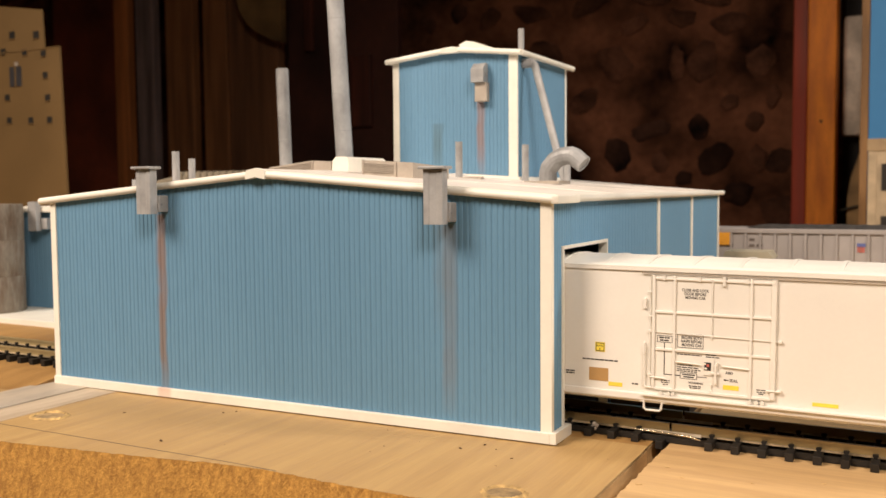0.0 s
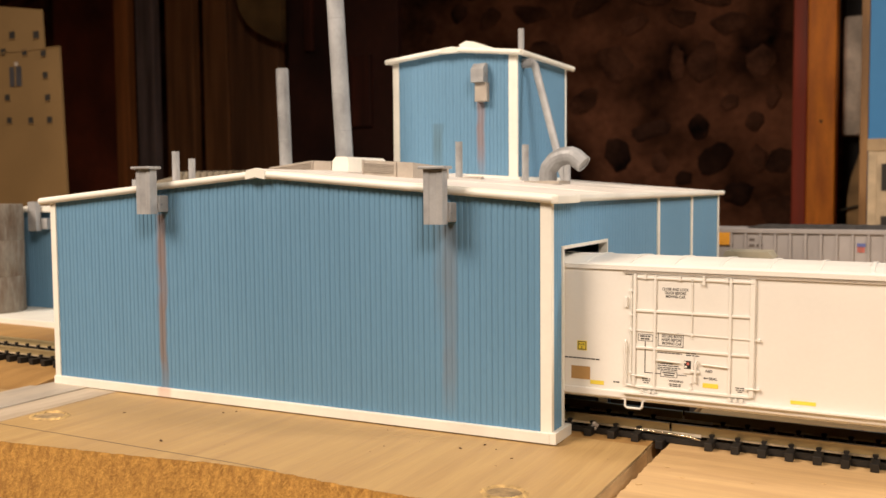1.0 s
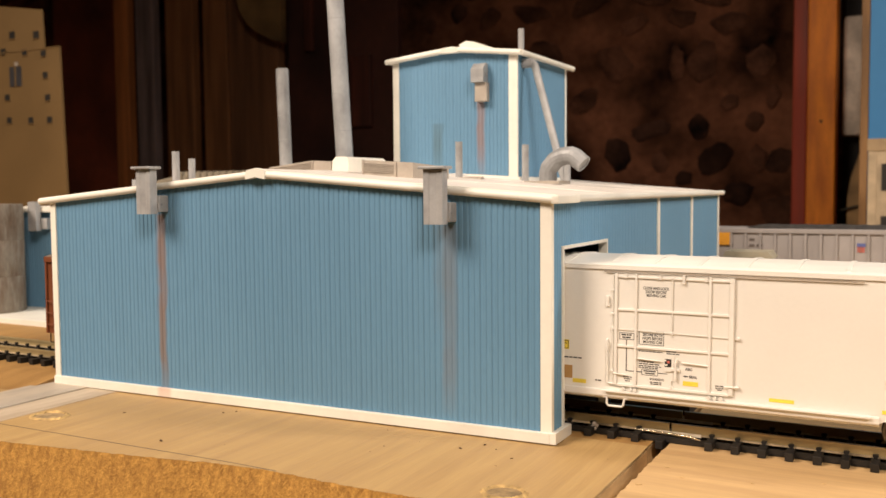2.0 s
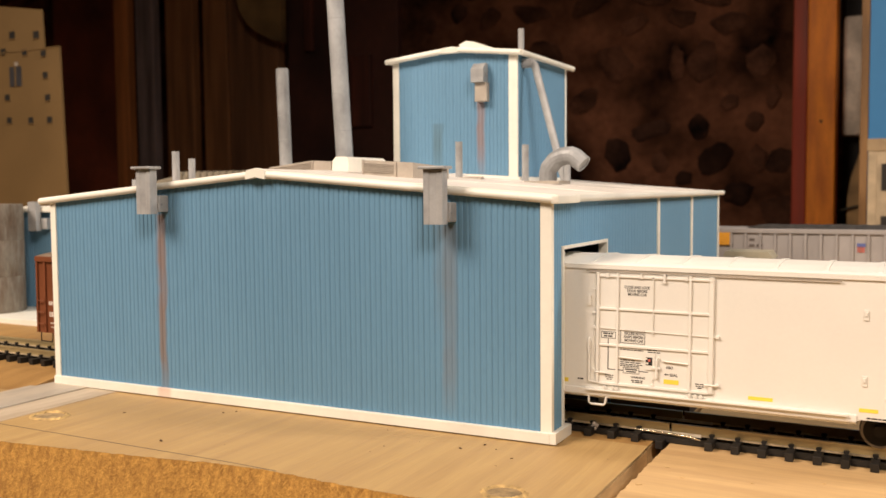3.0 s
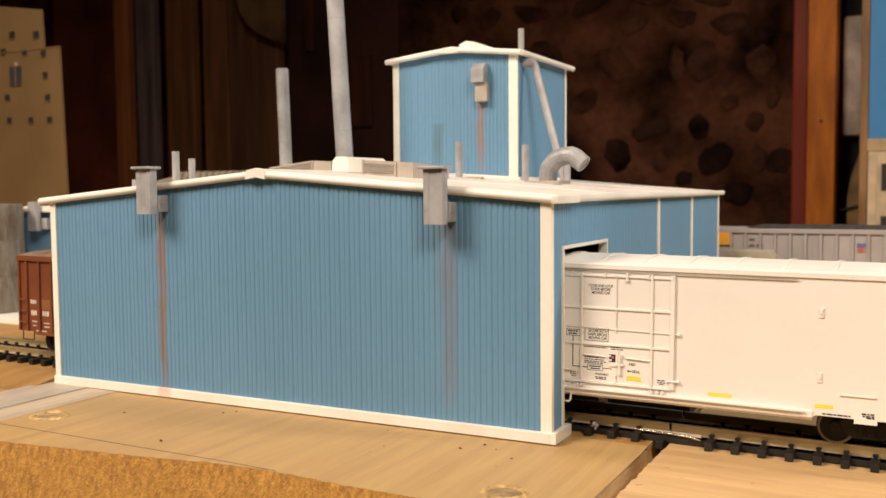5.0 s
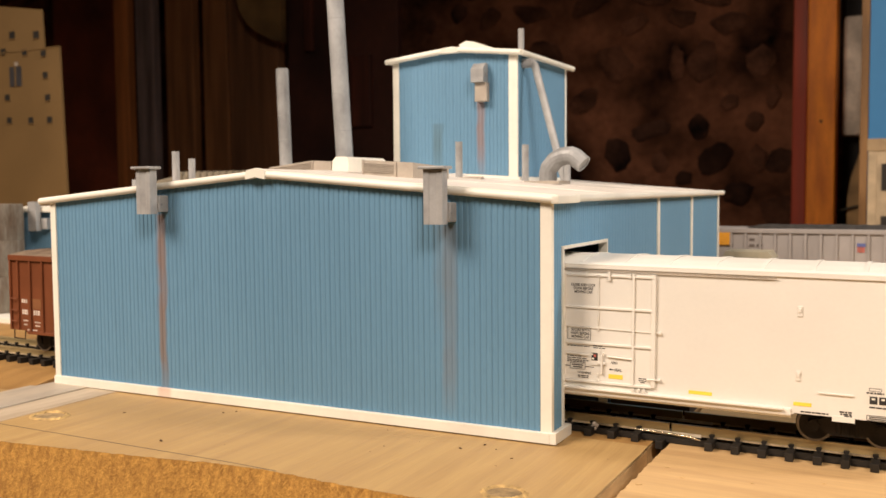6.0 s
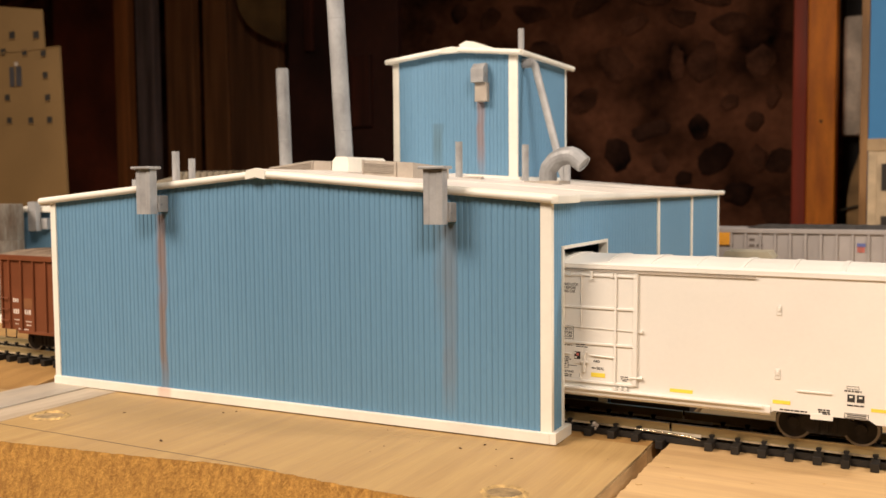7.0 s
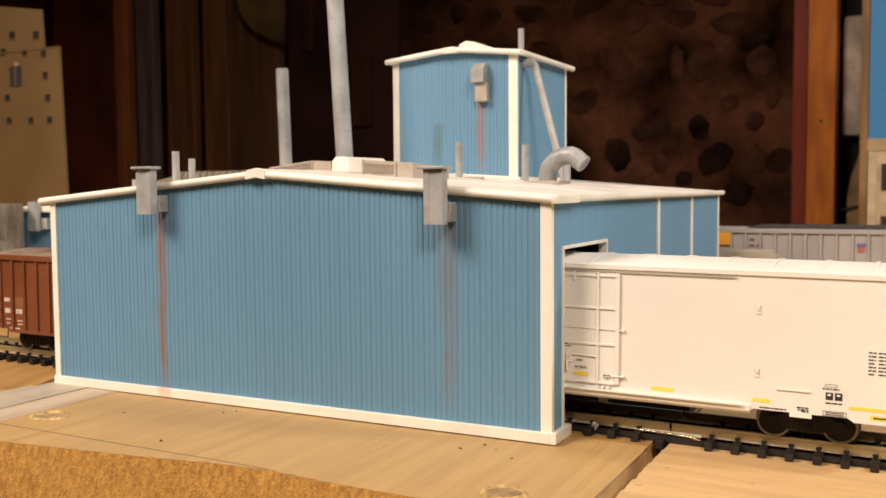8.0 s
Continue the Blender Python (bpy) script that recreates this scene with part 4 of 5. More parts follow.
def build_hopper():
    t = thing("coal_hopper", (40, 347, bed(40) + 5.2), "grey ribbed coal hopper car with a heaped load", "railway car")
    x0, x1, y0, y1 = -22.0, 150.0, 330.0, 364.0
    part("body", boxed(x0, x1, y0, y1, 18, 49.4), hop_grey, t)
    part("top_chord", boxed(x0 - 0.5, x1 + 0.5, y0 - 1.4, y1 + 1.4, 47.8, 50.4, bevel=0.3), hop_grey, t)
    part("side_sill", boxed(x0, x1, y0 - 1.2, y1 + 1.2, 15.6, 18.2), hop_grey, t)
    k = 0
    while -17.1 + 8.47 * k < x1:
        x = -17.1 + 8.47 * k
        part("side_rib", boxed(x - 0.7, x + 0.7, y0 - 1.1, y0 - 0.02, 18.3, 47.7), hop_grey, t)
        k += 1
    def load(x, y):
        e = min(1, (x - x0 - 14) / 16) if x < 60 else min(1, (x1 - x) / 20)
        return 49.0 + max(0, e) * 3.6 * math.cos((y - 347) / 34 * 2.6) + 0.5 * noise.noise((x * 0.3, y * 0.3, 0))
    part("coal_heap", sheet(bmesh.new(), x0 + 1, x1 - 1, y0 + 0.8, y1 - 0.8, 90, 16, load), coal, t, "dark heaped coal")
    part("end_panel", boxed(-18, -9.3, y0 - 1.5, y0 - 1.12, 40.5, 48.0), orange_decal, t, "orange square marking")
    for a, b, z in ((2, 5, 43), (2, 5, 39.5), (6.2, 9.5, 39.5)):
        part("marking_bar", boxed(a, b, y0 - 0.4, y0 - 0.03, z, z + 1.6), mat("faded_grey_marking", (0.14, 0.12, 0.11), 0.6), t)
    part("emblem_top", boxed(61.4, 66.0, y0 - 0.5, y0 - 0.03, 40.6, 42.6), navy, t)
    for k in range(4):
        part("emblem_stripe", boxed(61.7 + 1.05 * k, 62.3 + 1.05 * k, y0 - 0.5, y0 - 0.03, 37.4, 40.5), red, t)
    for x in (5, 125):
        for dx in (-9, 9):
            bm = tube(bmesh.new(), [(x + dx, y0 + 8, bed(40) + 10.2), (x + dx, y1 - 8, bed(40) + 10.2)], 5.0, 20)
            part("wheelset", bm, under, t, smooth=True)
        part("bolster", boxed(x - 14, x + 14, y0 + 6, y1 - 6, bed(40) + 8, 18), under, t)
    r = thing("back_track", (40, 347, bed(40)), "model railway track under the coal hopper", "railway track")
    for y in (338.5, 355.5):
        part("rail", boxed(-200, 400, y - 0.6, y + 0.6, bed(40) - 2, bed(40) + 5.2), rail_mat, r)
    g = thing("flat_roofed_shed", (22, 205, 0), "low pale green roofed shed behind the boxcar", "building")
    part("wall", boxed(13, 31, 201, 214, 0, 42), pale_stone, g)
    part("roof", prism(bmesh.new(), [(11, 42.05), (34, 42.05), (31.5, 45.2), (12, 45.2)], "y", 199, 216), green_roof, g)


build_hopper()

# ---------------------------------------------------------------- the train


def rect(parent, name, x0, x1, z0, z1, material, y, label="", proud=0.06):
    return part(name, boxed(x0, x1, y - proud, y, z0, z1), material, parent, label)


def words_bar(parent, x0, x1, z, material, y, h=0.17):
    """A line of writing too small to read: short bars of word length."""
    rnd = random.Random(int(x0 * 131 + z * 977))
    bm, x = bmesh.new(), x0
    while x < x1 - 0.2:
        w = min(x1 - x, rnd.uniform(0.5, 1.5))
        box(bm, x, x + w, y - 0.05, y, z - h, z + h)
        x += w + 0.22
    return part("text_bar", bm, material, parent)


def outline(parent, name, x0, x1, z0, z1, material, y, w=0.16, label=""):
    bm = bmesh.new()
    for a, b, c, d in ((x0, x1, z0, z0 + w), (x0, x1, z1 - w, z1), (x0, x0 + w, z0 + w, z1 - w), (x1 - w, x1, z0 + w, z1 - w)):
        box(bm, a, b, y - 0.05, y, c, d)
    return part(name, bm, material, parent, label)


def wheelset(parent, x, z=4.7, r=4.7):
    """Axle with two flanged wheels, turning on its own axle."""
    bm = bmesh.new()
    tube(bm, [(0, -9.6, 0), (0, 9.6, 0)], 1.1, 12)
    for s in (-1, 1):
        tube(bm, [(0, s * 7.0, 0), (0, s * 7.5, 0), (0, s * 7.6, 0), (0, s * 9.6, 0), (0, s * 9.7, 0)], [r * 1.1, r * 1.1, r, r * 0.985, r * 0.8], 32)
        for k in range(4):
            a = k * math.pi / 2
            tube(bm, [(math.cos(a) * r * 0.55, s * 9.65, math.sin(a) * r * 0.55), (math.cos(a) * r * 0.55, s * 9.85, math.sin(a) * r * 0.55)], 0.7, 8)
    BASE[parent] = Vector((0, 0, 0))
    o = part("wheelset", bm, wheel_mat, parent, "dark metal wheels on an axle", smooth=True)
    for s in (-1, 1):
        rim = bmesh.new()
        tube(rim, [(0, s * 9.3, 0), (0, s * 9.75, 0), (0, s * 9.78, 0)], [r * 1.005, r * 1.005, r * 0.9], 32, hollow=0)
        part("tyre", rim, rim_mat, o, "worn shiny wheel rim", smooth=True)
        face = bmesh.new()
        tube(face, [(0, s * 9.7, 0), (0, s * 9.86, 0)], [r * 0.88, r * 0.86], 32)
        part("wheel_face", face, under, o)
    o.location = Vector((x, 0, z)) * MM
    return o


rim_mat = mat("worn_rim_metal", (0.17, 0.15, 0.13), 0.35, 0.6, var=0.2, scale=200)


wheel_mat = mat("dark_wheel_metal", (0.05, 0.043, 0.04), 0.3, 0.7, var=0.2, scale=200)


def truck(car, x, half_base):
    for s in (-1, 1):
        bm = bmesh.new()
        y = s * 10.9
        a, b = sorted((y - 0.8, y + 0.8))
        prism(bm, [(x - half_base - 1.6, 4.3), (x - half_base + 1.6, 4.0), (x - 4, 2.6), (x + 4, 2.6), (x + half_base - 1.6, 4.0), (x + half_base + 1.6, 4.3), (x + half_base + 1.6, 5.8), (x + 4.5, 7.6), (x - 4.5, 7.6), (x - half_base - 1.6, 5.8)], "y", a, b)
        for k in (-2.2, 0, 2.2):
            tube(bm, [(x + k, y + s * 0.5, 3.2), (x + k, y + s * 0.5, 7.0)], 0.8, 10)
        for k in (-half_base, half_base):
            tube(bm, [(x + k, y - s * 0.2, 5.0), (x + k, y + s * 1.3, 5.0)], 1.5, 14)
        part("truck_sideframe", bm, under, car, "black truck side frame")
    part("truck_bolster", boxed(x - 3, x + 3, -11, 11, 4.5, 8.4, bevel=0.3), under, car)


def coupler(car, x, s):
    bm = bmesh.new()
    a, b = sorted((x, x + s * 4.6))
    box(bm, a, b, -1.1, 1.1, 6.9, 9.0)
    a, b = sorted((x + s * 3.4, x + s * 5.6))
    box(bm, a, b, -2.0, 1.6, 6.6, 9.4, bevel=0.3)
    part("coupler", bm, under, car)


YS = -17.2


def build_boxcar():
    t = thing("boxcar", (0, 0, 0), "clean white insulated boxcar with a plug door rolling on the track", "railway car")
    L = 90.5
    part("body", prism(bmesh.new(), [(-L, 8.0), (-80.5, 8.0), (-79, 9.0), (-55, 9.0), (-54, 8.4), (54, 8.4), (55, 9.0), (79, 9.0), (80.5, 8.0), (L, 8.0), (L, 46.0), (-L, 46.0)], "y", YS, -YS), car_white, t)
    # arched roof with a gutter and raised seams
    prof = [(YS - 0.5, 46.02), (YS - 0.5, 47.3), (YS + 0.8, 47.8), (-9, 48.8), (0, 49.3), (9, 48.8), (-YS - 0.8, 47.8), (-YS + 0.5, 47.3), (-YS + 0.5, 46.02)]
    part("roof", prism(bmesh.new(), prof, "x", -L - 0.3, L + 0.3), car_white, t, "white panelled roof")
    for k in range(14):
        x = -84.5 + 13 * k
        bm = bmesh.new()
        prism(bm, [(YS + 0.2, 47.4), (-9, 48.85), (0, 49.35), (9, 48.85), (-YS - 0.2, 47.4), (-YS - 1.2, 48.0), (9, 49.08), (0, 49.58), (-9, 49.08), (YS + 1.2, 48.0)], "x", x - 0.55, x + 0.55)
        part("roof_seam", bm, car_white, t)
    lip = [(YS - 0.02, 10.3), (YS - 0.4, 10.2), (YS - 0.5, 9.9), (YS - 0.5, 8.5), (YS - 0.35, 8.15), (YS + 0.9, 7.35), (YS + 1.5, 7.35), (YS + 1.5, 8.38), (YS - 0.02, 8.38)]
    part("side_sill", prism(bmesh.new(), lip, "x", -54, 54), car_white, t, "white side sill with a rounded lower lip")
    part("side_sill", boxed(-L, L, -YS + 0.02, -YS + 0.5, 8.0, 10.4, bevel=0.15), car_white, t)
    for x in (-67.2, 67.2):
        part("jack_pad", boxed(x - 2.8, x + 2.8, YS - 0.3, YS + 0.8, 7.9, 9.4), car_white, t)
    # plug door
    d = part("plug_door", boxed(-17.4, 17.0, YS - 0.28, YS - 0.03, 11.8, 45.1, bevel=0.12), car_white, t, "white plug door with ribbed frame")
    for x, w in ((-16.9, 0.9), (-10.95, 0.75), (10.15, 0.75), (16.1, 1.3)):
        part("door_post", boxed(x - w / 2, x + w / 2, YS - 0.78, YS - 0.3, 12.0, 45.0, bevel=0.16), car_white, d)
    for z, w in ((44.0, 0.8), (34.4, 0.9), (23.6, 0.9), (12.1, 0.95)):
        part("door_rail", boxed(-16.4, 15.6, YS - 0.7, YS - 0.3, z - w / 2 + 0.1, z + w / 2 - 0.1, bevel=0.14), car_white, d)
    for z0, z1 in ((12.2, 14.6), (27.4, 44.6)):
        part("lock_bar", tube(bmesh.new(), [(-0.4, YS - 0.5, z0), (-0.4, YS - 0.5, z1)], 0.18, 8), car_white, d)
    part("lock_bar", tube(bmesh.new(), [(-17.9, YS - 0.35, 13.0), (-17.9, YS - 0.35, 44.6)], 0.14, 8), car_white, d)
    part("lock_bar", tube(bmesh.new(), [(-19.5, YS - 0.05, 25.4), (-19.5, YS - 0.6, 25.0), (-19.5, YS - 0.6, 13.2), (-19.4, YS - 0.6, 12.4), (-17.4, YS - 0.6, 12.2)], 0.24, 8), car_white, t)
    part("cross_rod", tube(bmesh.new(), [(-18.2, YS - 0.6, 28.6), (18.3, YS - 0.6, 28.1)], 0.1, 6), car_white, d)
    for x, z, h in ((-19.5, 36.6, 1.5), (-19.5, 23.4, 1.3), (-17.9, 40.0, 0.3), (-17.9, 33.0, 0.3), (-17.9, 28.6, 0.45), (-17.9, 16.0, 0.3), (-0.4, 28.3, 0.35), (17.9, 28.1, 0.4), (17.9, 14.6, 0.35), (-0.4, 44.0, 0.4), (-0.4, 12.6, 0.5)):
        part("hinge_block", boxed(x - 0.45, x + 0.45, YS - 0.7, YS - 0.03, z - h, z + h, bevel=0.12), car_white, t)
    part("hoist_bracket", boxed(2.4, 3.2, YS - 1.0, YS - 0.44, 42.6, 45.3, bevel=0.15), car_white, d)
    for z in (14.4, 15.4):
        part("door_lever", tube(bmesh.new(), [(-17.6, YS - 0.8, z), (-13.4, YS - 0.8, z - 0.2)] if z > 15 else [(14.4, YS - 0.9, z), (18.4, YS - 0.8, z + 0.1)], 0.22, 8), car_white, d)
    part("door_track", tube(bmesh.new(), [(-20.5, YS - 0.6, 45.5), (49.6, YS - 0.6, 45.5)], 0.2, 10), mat("steel_rod", (0.45, 0.4, 0.34), 0.4, 0.4), t, "thin upper door track rod")
    part("door_track", boxed(-20, 52, YS - 1.4, YS - 0.05, 9.7, 10.3, bevel=0.15), car_white, t)
    for x in (-14, -4, 9, 16):
        part("roller_hanger", boxed(x - 0.4, x + 0.4, YS - 0.85, YS - 0.44, 43.6, 45.0), car_white, d)
    for x in (-14.5, -12.2, -10.9, 10.3, 12.0, 13.6):
        part("roller", tube(bmesh.new(), [(x, YS - 1.3, 10.9), (x, YS - 0.4, 10.9)], 0.55, 12), car_white, d)
    # lock gear and grab rails on the door
    part("lock_plate", boxed(-2.5, 0.3, YS - 0.56, YS - 0.44, 17.2, 22.2, bevel=0.05), car_white, d)
    part("lock_lever", boxed(0.5, 1.2, YS - 1.1, YS - 0.44, 14.8, 20.4, bevel=0.2), car_white, d)
    part("lock_lever", boxed(-0.4, 2.0, YS - 0.95, YS - 0.44, 17.6, 18.3, bevel=0.15), car_white, d)
    part("lock_lever", tube(bmesh.new(), [(0.9, YS - 0.8, 20.2), (1.5, YS - 0.9, 21.2)], 0.25, 8), car_white, d)
    for a, b, z in ((-10.3, -3.4, 20.2), (2.6, 10.0, 20.0)):
        part("grab_rail", tube(bmesh.new(), [(a, YS - 0.7, z + 0.15), (b, YS - 0.7, z - 0.15)], 0.2, 8), car_white, d)
    # stirrup
    bm = bmesh.new()
    tube(bm, [(-21.2, YS + 0.2, 8.1), (-19.5, YS, 7.8), (-19.5, YS, 5.9), (-18.9, YS, 5.4), (-15.0, YS, 5.4), (-14.5, YS, 5.9), (-14.2, YS, 7.8), (-12.6, YS + 0.2, 8.1)], 0.36, 8)
    part("stirrup", bm, car_white, t, "white step stirrup")
    for x, z in ((55.7, 36.8), (55.7, 19.3)):
        b = part("latch_plate", boxed(x - 0.65, x + 0.65, YS - 0.25, YS - 0.03, z - 1.4, z + 1.4, bevel=0.1), car_white, t)
        part("latch_pin", boxed(x - 0.35, x + 0.35, YS - 0.5, YS - 0.27, z - 0.3, z + 0.9, bevel=0.1), car_white, b)
    part("tack_strip", boxed(60.9, 69.6, YS - 0.4, YS - 0.03, 14.95, 15.4, bevel=0.1), car_white, t)
    part("sill_block", boxed(44.5, 47.2, YS - 0.75, YS - 0.52, 9.0, 9.8), car_white, t)
    # decals and lettering
    y = YS - 0.3
    words = ("CLOSE AND LOCK\nDOOR BEFORE\nMOVING CAR", "SECURE BOTH\nHASPS BEFORE\nMOVING CAR")
    c = ((-9.0, 40.65), (-9.2, 27.1))
    for text, (x, z) in zip(words, c):
        for i, line in enumerate(text.split("\n")):
            lettering("lettering", line, x + (len(words[0].split("\n")[0]) - len(line)) * 0.26 * (1 if z > 30 else 0.4), z - i * 1.05, 1.12, ink, d, y - 0.02, 0.80)
    outline(d, "text_frame", -10.0, -2.7, 24.5, 28.5, ink, y, 0.14)
    outline(d, "text_frame", -15.8, -11.4, 25.6, 27.6, ink, y, 0.14)
    words_bar(d, -15.2, -12.2, 27.0, ink, y, 0.2)
    words_bar(d, -15.0, -12.4, 26.25, ink, y, 0.2)
    rect(d, "leader_line", -11.4, -10.3, 26.75, 26.9, ink, y)
    bm = bmesh.new()
    box(bm, -13.8, -13.56, y - 0.05, y, 16.3, 25.5)
    box(bm, -13.56, -9.1, y - 0.05, y, 16.3, 16.52)
    box(bm, -4.3, -1.6, y - 0.05, y, 16.4, 16.58)
    part("leader_line", bm, ink, d)
    outline(d, "text_frame", -9.1, -4.3, 15.6, 17.4, ink, y, 0.12)
    rect(d, "text_bar", -8.5, -4.9, 16.7, 17.0, ink, y)
    rect(d, "text_bar", -8.1, -5.2, 16.05, 16.35, ink, y)
    for x0, x1, z in ((-10.1, -3.1, 22.6), (-10.0, -5.6, 19.5), (-10.0, -3.6, 18.9), (-10.0, -3.4, 18.3), (-10.0, -4.2, 17.8), (-2.0, 1.2, 23.0), (-1.9, 1.9, 22.4), (-6.6, -3.2, 13.7), (-6.4, -3.3, 13.2), (-14.5, -12.0, 14.6), (-14.4, -12.1, 14.0), (-14.0, -12.5, 13.4), (11.9, 14.4, 14.4), (12.0, 14.2, 13.8), (12.5, 14.0, 13.3)):
        words_bar(d, x0, x1, z, ink, y, 0.13)
    lettering("lettering", "WARNING", -6.7, 14.3, 0.9, ink, d, y - 0.02, 0.95)
    y -= 0.28
    rect(d, "placard", -2.3, -0.4, 18.6, 20.9, ink, y)
    rect(d, "placard_mark", -1.6, -0.9, 19.7, 20.4, red, y - 0.07)
    rect(d, "placard_mark", -2.3, -1.8, 20.2, 20.7, white, y - 0.07)
    rect(d, "placard_mark", -2.2, -1.5, 18.9, 19.4, white, y - 0.07)
    y += 0.28
    lettering("lettering", "ABD", 3.5, 18.0, 1.05, ink, d, y - 0.02, 1.0)
    lettering("lettering", "SEAL", 4.6, 15.9, 1.1, ink, d, y - 0.02, 1.0)
    prism_bm = bmesh.new()
    prism(prism_bm, [(3.0, 16.3), (3.6, 16.65), (3.6, 16.42), (4.4, 16.42), (4.4, 16.18), (3.6, 16.18), (3.6, 15.95)], "y", y - 0.06, y)
    part("arrow", prism_bm, ink, d)
    rect(d, "yellow_decal", 2.9, 7.2, 13.6, 14.9, yellow, y)
    y = YS - 0.03
    rect(t, "yellow_decal", -30.2, -26.0, 11.4, 12.6, yellow, y)
    rect(t, "yellow_decal", 26.4, 32.9, 11.4, 12.4, yellow, y)
    rect(t, "yellow_decal", 54.6, 59.2, 11.1, 12.1, yellow, y)
    rect(t, "yellow_decal", 79.2, 88.5, 11.4, 12.3, yellow, y)
    k = rect(t, "yellow_decal", 84.4, 90.2, 9.2, 10.4, yellow, y)
    rect(k, "text_bar", 85.2, 89.4, 9.6, 10.0, ink, y - 0.07)
    k = rect(t, "warning_placard", -34.4, -31.4, 21.3, 24.2, yellow, y, "yellow warning square with black border")
    outline(k, "placard_border", -34.2, -31.6, 21.5, 24.0, ink, y - 0.07, 0.2)
    lettering("lettering", "PLATE", -33.9, 22.85, 0.72, ink, k, y - 0.08, 0.9)
    lettering("lettering", "F", -33.15, 21.75, 0.95, ink, k, y - 0.08, 1.0)
    rect(t, "tan_decal", -36.2, -30.3, 12.6, 16.5, rust_decal, y)
    for x0, x1, z in ((-38.3, -27.4, 18.9), (-43.5, -40.4, 14.9), (-43.4, -40.8, 14.2), (-23.1, -21.3, 12.7), (-37.0, -29.0, 8.5), (72.6, 76.8, 16.4), (73.4, 77.5, 12.6), (66.2, 69.2, 10.6), (66.4, 69.2, 10.0), (67.4, 69.3, 9.5), (56.5, 63.5, 9.6)):
        words_bar(t, x0, x1, z, ink, y, 0.2)
    rnd = random.Random(2)
    for i in range(7):
        z = 27.0 - i * 0.95
        words_bar(t, 83.6, 85.4, z, ink, y, 0.19)
        words_bar(t, 86.0, 86.1 + rnd.uniform(1.5, 3.4), z, ink, y, 0.19)
    for a in (73.4, 75.7):
        k = rect(t, "test_stencil", a, a + 1.85, 13.5, 15.5, ink, y)
        rect(k, "stencil_mark", a + 0.5, a + 1.3, 14.6, 15.1, white, y - 0.07)
    outline(t, "text_frame", 72.8, 78.7, 9.1, 10.5, ink, y, 0.13)
    for z in (10.05, 9.55):
        rect(t, "text_bar", 73.4, 78.1, z - 0.12, z + 0.12, ink, y)
    outline(t, "text_frame", 73.2, 76.2, 16.9, 17.7, ink, y, 0.1)
    # ends and underframe
    for s in (-1, 1):
        for k in range(8):
            z = 12 + k * 4.2
            a, b = sorted((s * L, s * (L + 0.8)))
            part("end_rib", boxed(a, b, -15, 15, z, z + 1.6, bevel=0.2), car_white, t)
        coupler(t, s * L, s)
    part("center_sill", boxed(-L + 2, L - 2, -3.2, 3.2, 5.6, 8.28), under, t)
    for x in (-44, -30, 14, 30, 44):
        part("cross_bearer", boxed(x - 0.7, x + 0.7, -11, 11, 6.4, 7.9), under, t)
    part("brake_cylinder", tube(bmesh.new(), [(-6, 5.4, 5.9), (6, 5.4, 5.9)], 2.0, 16), under, t, smooth=True)
    part("brake_rod", tube(bmesh.new(), [(-46, 4.2, 6.2), (46, 4.2, 6.2)], 0.3, 8), under, t)
    for x in (-68.0, 68.0):
        truck(t, x, 8.6)
    wheels = [wheelset(t, x + dx) for x in (-68.0, 68.0) for dx in (-8.6, 8.6)]
    return t, wheels


boxcar, boxcar_wheels = build_boxcar()


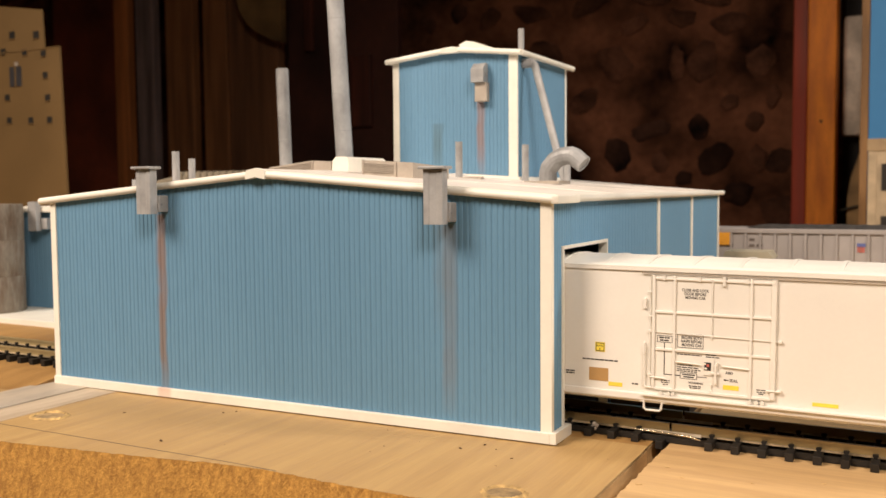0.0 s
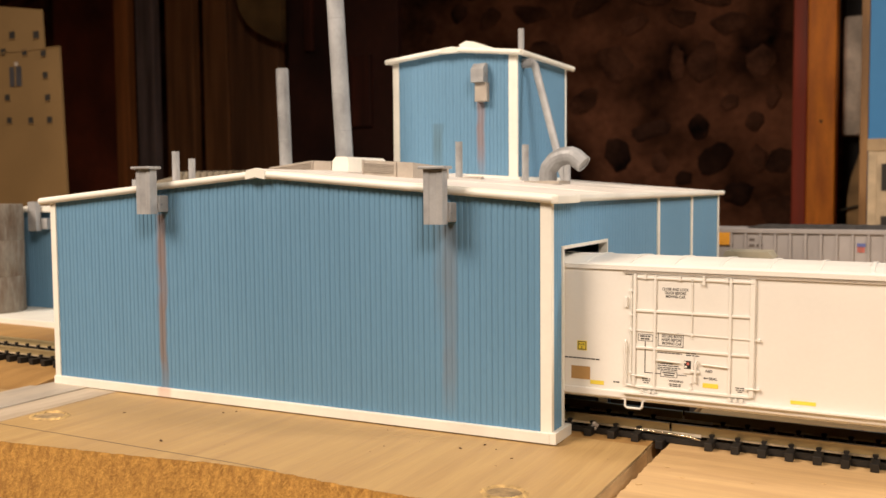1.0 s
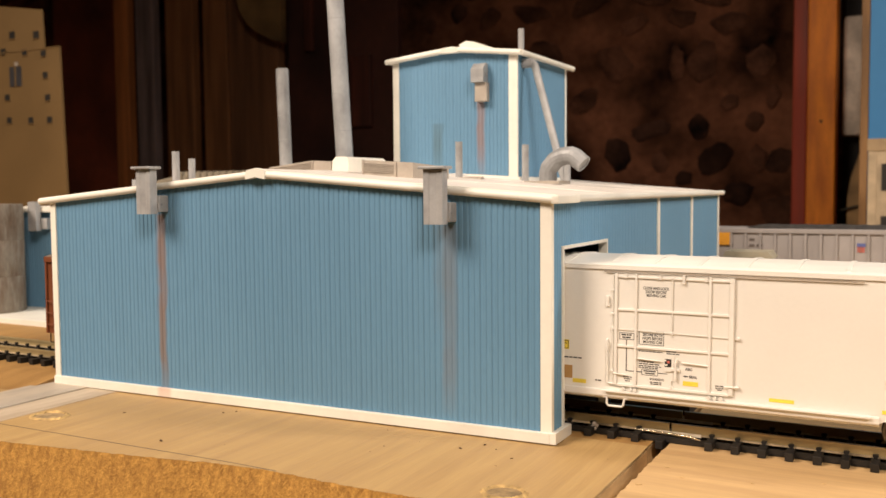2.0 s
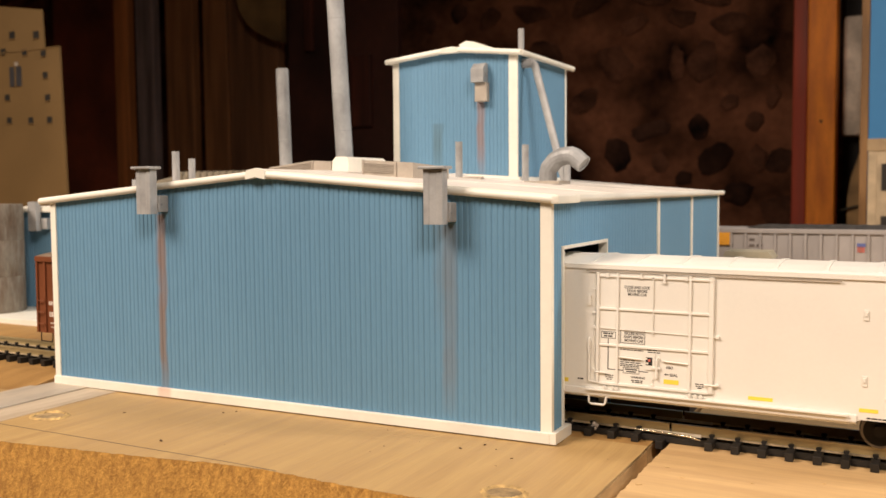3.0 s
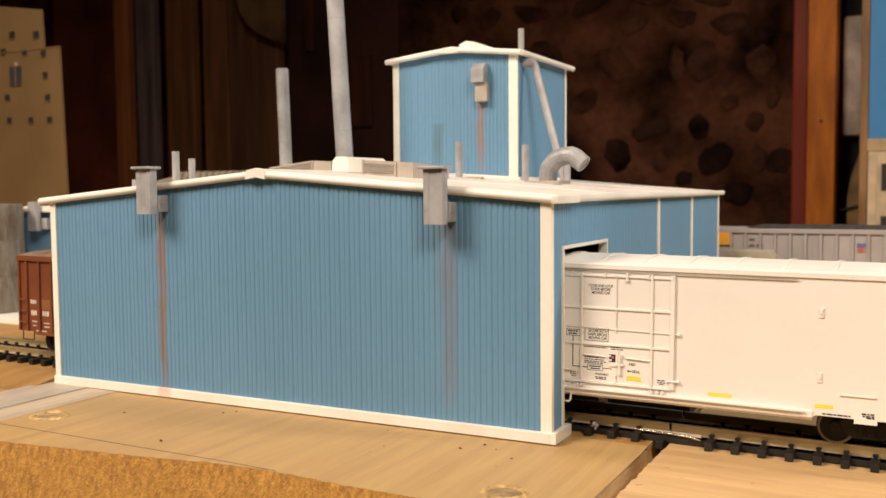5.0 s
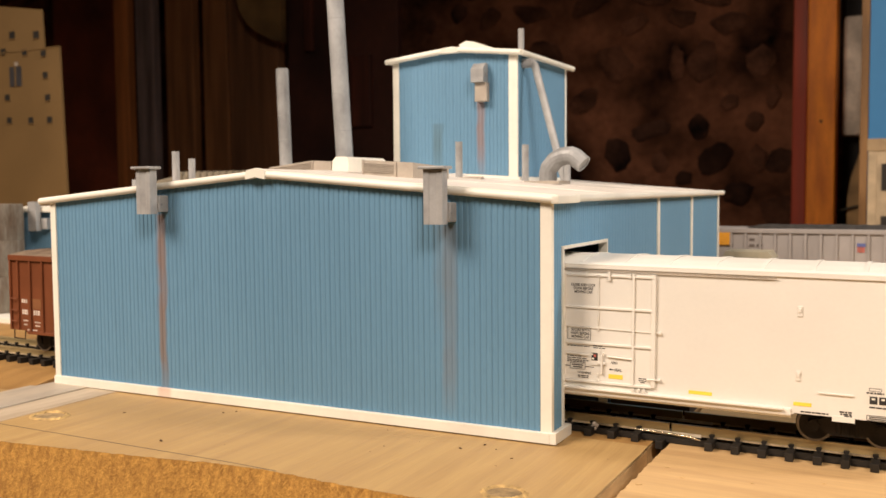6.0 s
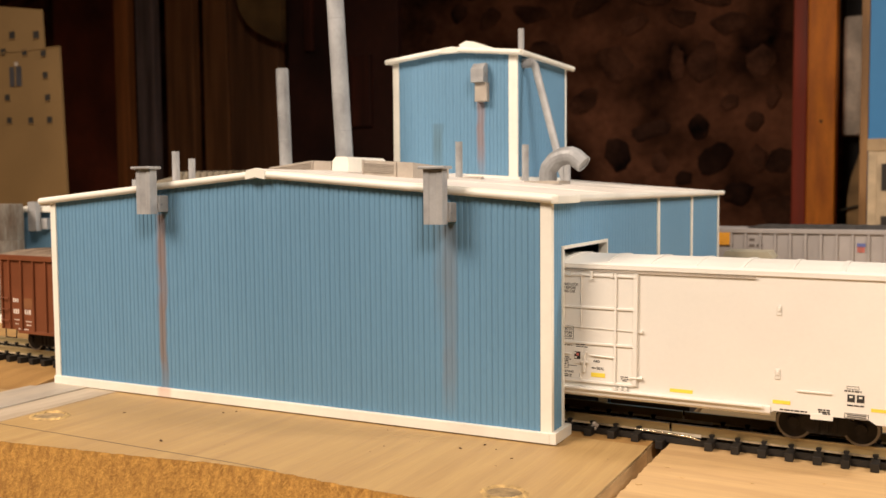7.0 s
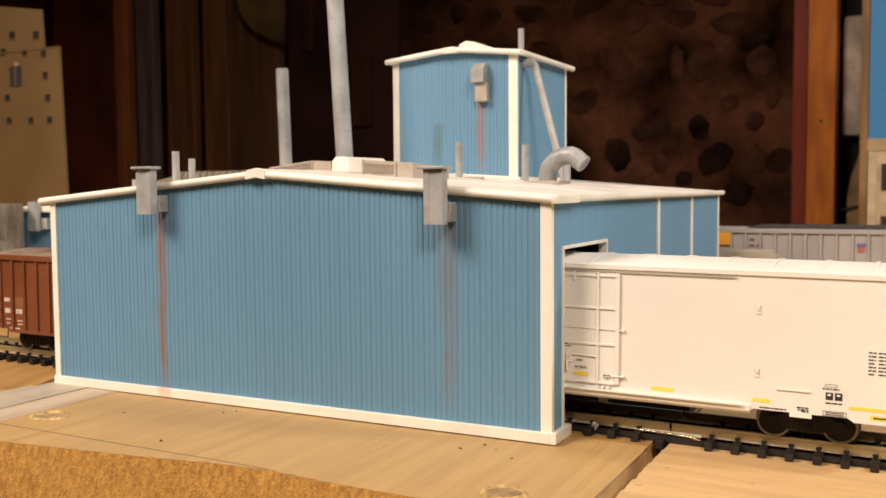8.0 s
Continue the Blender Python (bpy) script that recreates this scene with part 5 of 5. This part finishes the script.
def build_brown_car():
    t = thing("covered_gondola", (0, 0, 0), "brown ribbed railway car coupled ahead of the white boxcar", "railway car")
    L, y = 79.0, -16.6
    part("body", prism(bmesh.new(), [(-L, 9.6), (-L + 8.6, 9.6), (-L + 9.6, 8.8), (L - 9.6, 8.8), (L - 8.6, 9.6), (L, 9.6), (L, 40.4), (-L, 40.4)], "y", y, -y), brown, t)
    part("top_chord", boxed(-L - 0.3, L + 0.3, y - 0.9, -y + 0.9, 39.0, 41.2, bevel=0.2), brown, t)
    part("side_sill", boxed(-L + 10, L - 10, y - 0.5, -y + 0.5, 8.3, 9.6, bevel=0.2), brown, t)
    prof = [(y - 0.3, 41.22), (y + 2, 41.7), (-8, 42.5), (0, 42.8), (8, 42.5), (-y - 2, 41.7), (-y + 0.3, 41.22)]
    part("roof", prism(bmesh.new(), prof, "x", -L - 0.2, L + 0.2), brown_load, t, "dusty tan arched roof")
    for s in (-1, 1):
        for x in [-L + 0.5, L - 0.5] + [-L + 5.1 + 7.36 * k for k in range(21)]:
            a, b = sorted((s * (-y + 0.02), s * (-y + 0.75)))
            part("side_rib", boxed(x - 0.45, x + 0.45, a, b, 9.65, 38.95, bevel=0.12), brown, t)
    for k in range(22):
        x = -76 + 7.3 * k
        part("roof_seam", prism(bmesh.new(), [(y + 2, 41.72), (-8, 42.52), (0, 42.82), (8, 42.52), (-y - 2, 41.72), (8, 42.75), (0, 43.05), (-8, 42.75)], "x", x - 0.25, x + 0.25), brown_load, t)
    pale = mat("pale_lettering", (0.7, 0.62, 0.55), 0.6)
    low, L0, L = 2.4, L, L + 2.2
    for x0, x1, z0, z1 in ((9.0 - L, 12.6 - L, 23.4, 25.4), (9.2 - L, 12.8 - L, 18.6, 21.0), (16.0 - L, 20.0 - L, 18.6, 21.0), (9.6 - L, 12.6 - L, 15.8, 16.6), (16.6 - L, 20.0 - L, 15.4, 16.2), (10 - L, 12.4 - L, 14.2, 14.8), (17 - L, 20.0 - L, 14.0, 14.6), (12.0 - L, 18 - L, 9.9, 10.15)):
        if z1 - z0 > 1.5:
            n = 3 if x1 - x0 > 3.3 else 2
            for i in range(n):
                w = (x1 - x0) / n
                rect(t, "marking_bar", x0 + i * w, x0 + i * w + w * 0.72, z0 + 0.2 - low, z1 - 0.2 - low, pale, y - 0.02)
        else:
            words_bar(t, x0, x1, (z0 + z1) / 2 - min(low, z0 - 9.9), pale, y - 0.02, 0.25)
    rect(t, "paint_patch", 15.6 - L, 20.6 - L, 18.9, 23.2, mat("brown_repaint", (0.21, 0.085, 0.032), 0.55), y - 0.02, "lighter brown repaint patch")
    L = L0
    for sx in (-1, 1):
        x = sx * (L - 5)
        part("stirrup", tube(bmesh.new(), [(x - 3.4, y + 0.2, 9.6), (x - 3.2, y, 6.0), (x + 3.2, y, 6.0), (x + 3.4, y + 0.2, 9.6)], 0.25, 8), under, t)
    for s in (-1, 1):
        for z in (13, 18, 23, 28, 33):
            a, b = sorted((s * L, s * (L + 0.8)))
            part("end_rib", boxed(a, b, -15, 15, z, z + 1.4, bevel=0.2), brown, t)
        coupler(t, s * L, s)
    for z in (13.5, 18.2, 23):
        part("ladder_rung", tube(bmesh.new(), [(-L + 1, y - 1.3, z), (-L + 5.5, y - 1.3, z)], 0.25, 8), brown, t)
    part("center_sill", boxed(-L + 2, L - 2, -3.2, 3.2, 5.2, 8.78), under, t)
    for x in (-59.0, 59.0):
        truck(t, x, 8.6)
    wheels = [wheelset(t, x + dx) for x in (-59.0, 59.0) for dx in (-8.6, 8.6)]
    return t, wheels


brown_car, brown_wheels = build_brown_car()

# ---------------------------------------------------------------- movement


def motions():
    tilt = math.degrees(math.atan(SLOPE))
    times = [0.5 * i for i in range(17)]
    run = [-5.611 * t + 0.0181 * t * t for t in times]
    for car, start in ((boxcar, 44.0), (brown_car, -135.3)):
        rows = []
        for t, r in zip(times, run):
            x = start + r
            rows.append((t, pose(x * MM, 27.3 * MM, (bed(x) + 5.2) * MM, 0, tilt, 0)))
        walk(car, rows)
    for w in boxcar_wheels + brown_wheels:
        at = w.location.copy()
        walk(w, [(t, pose(at.x, at.y, at.z, 0, math.degrees(r / 4.7), 0)) for t, r in zip(times, run)])


motions()
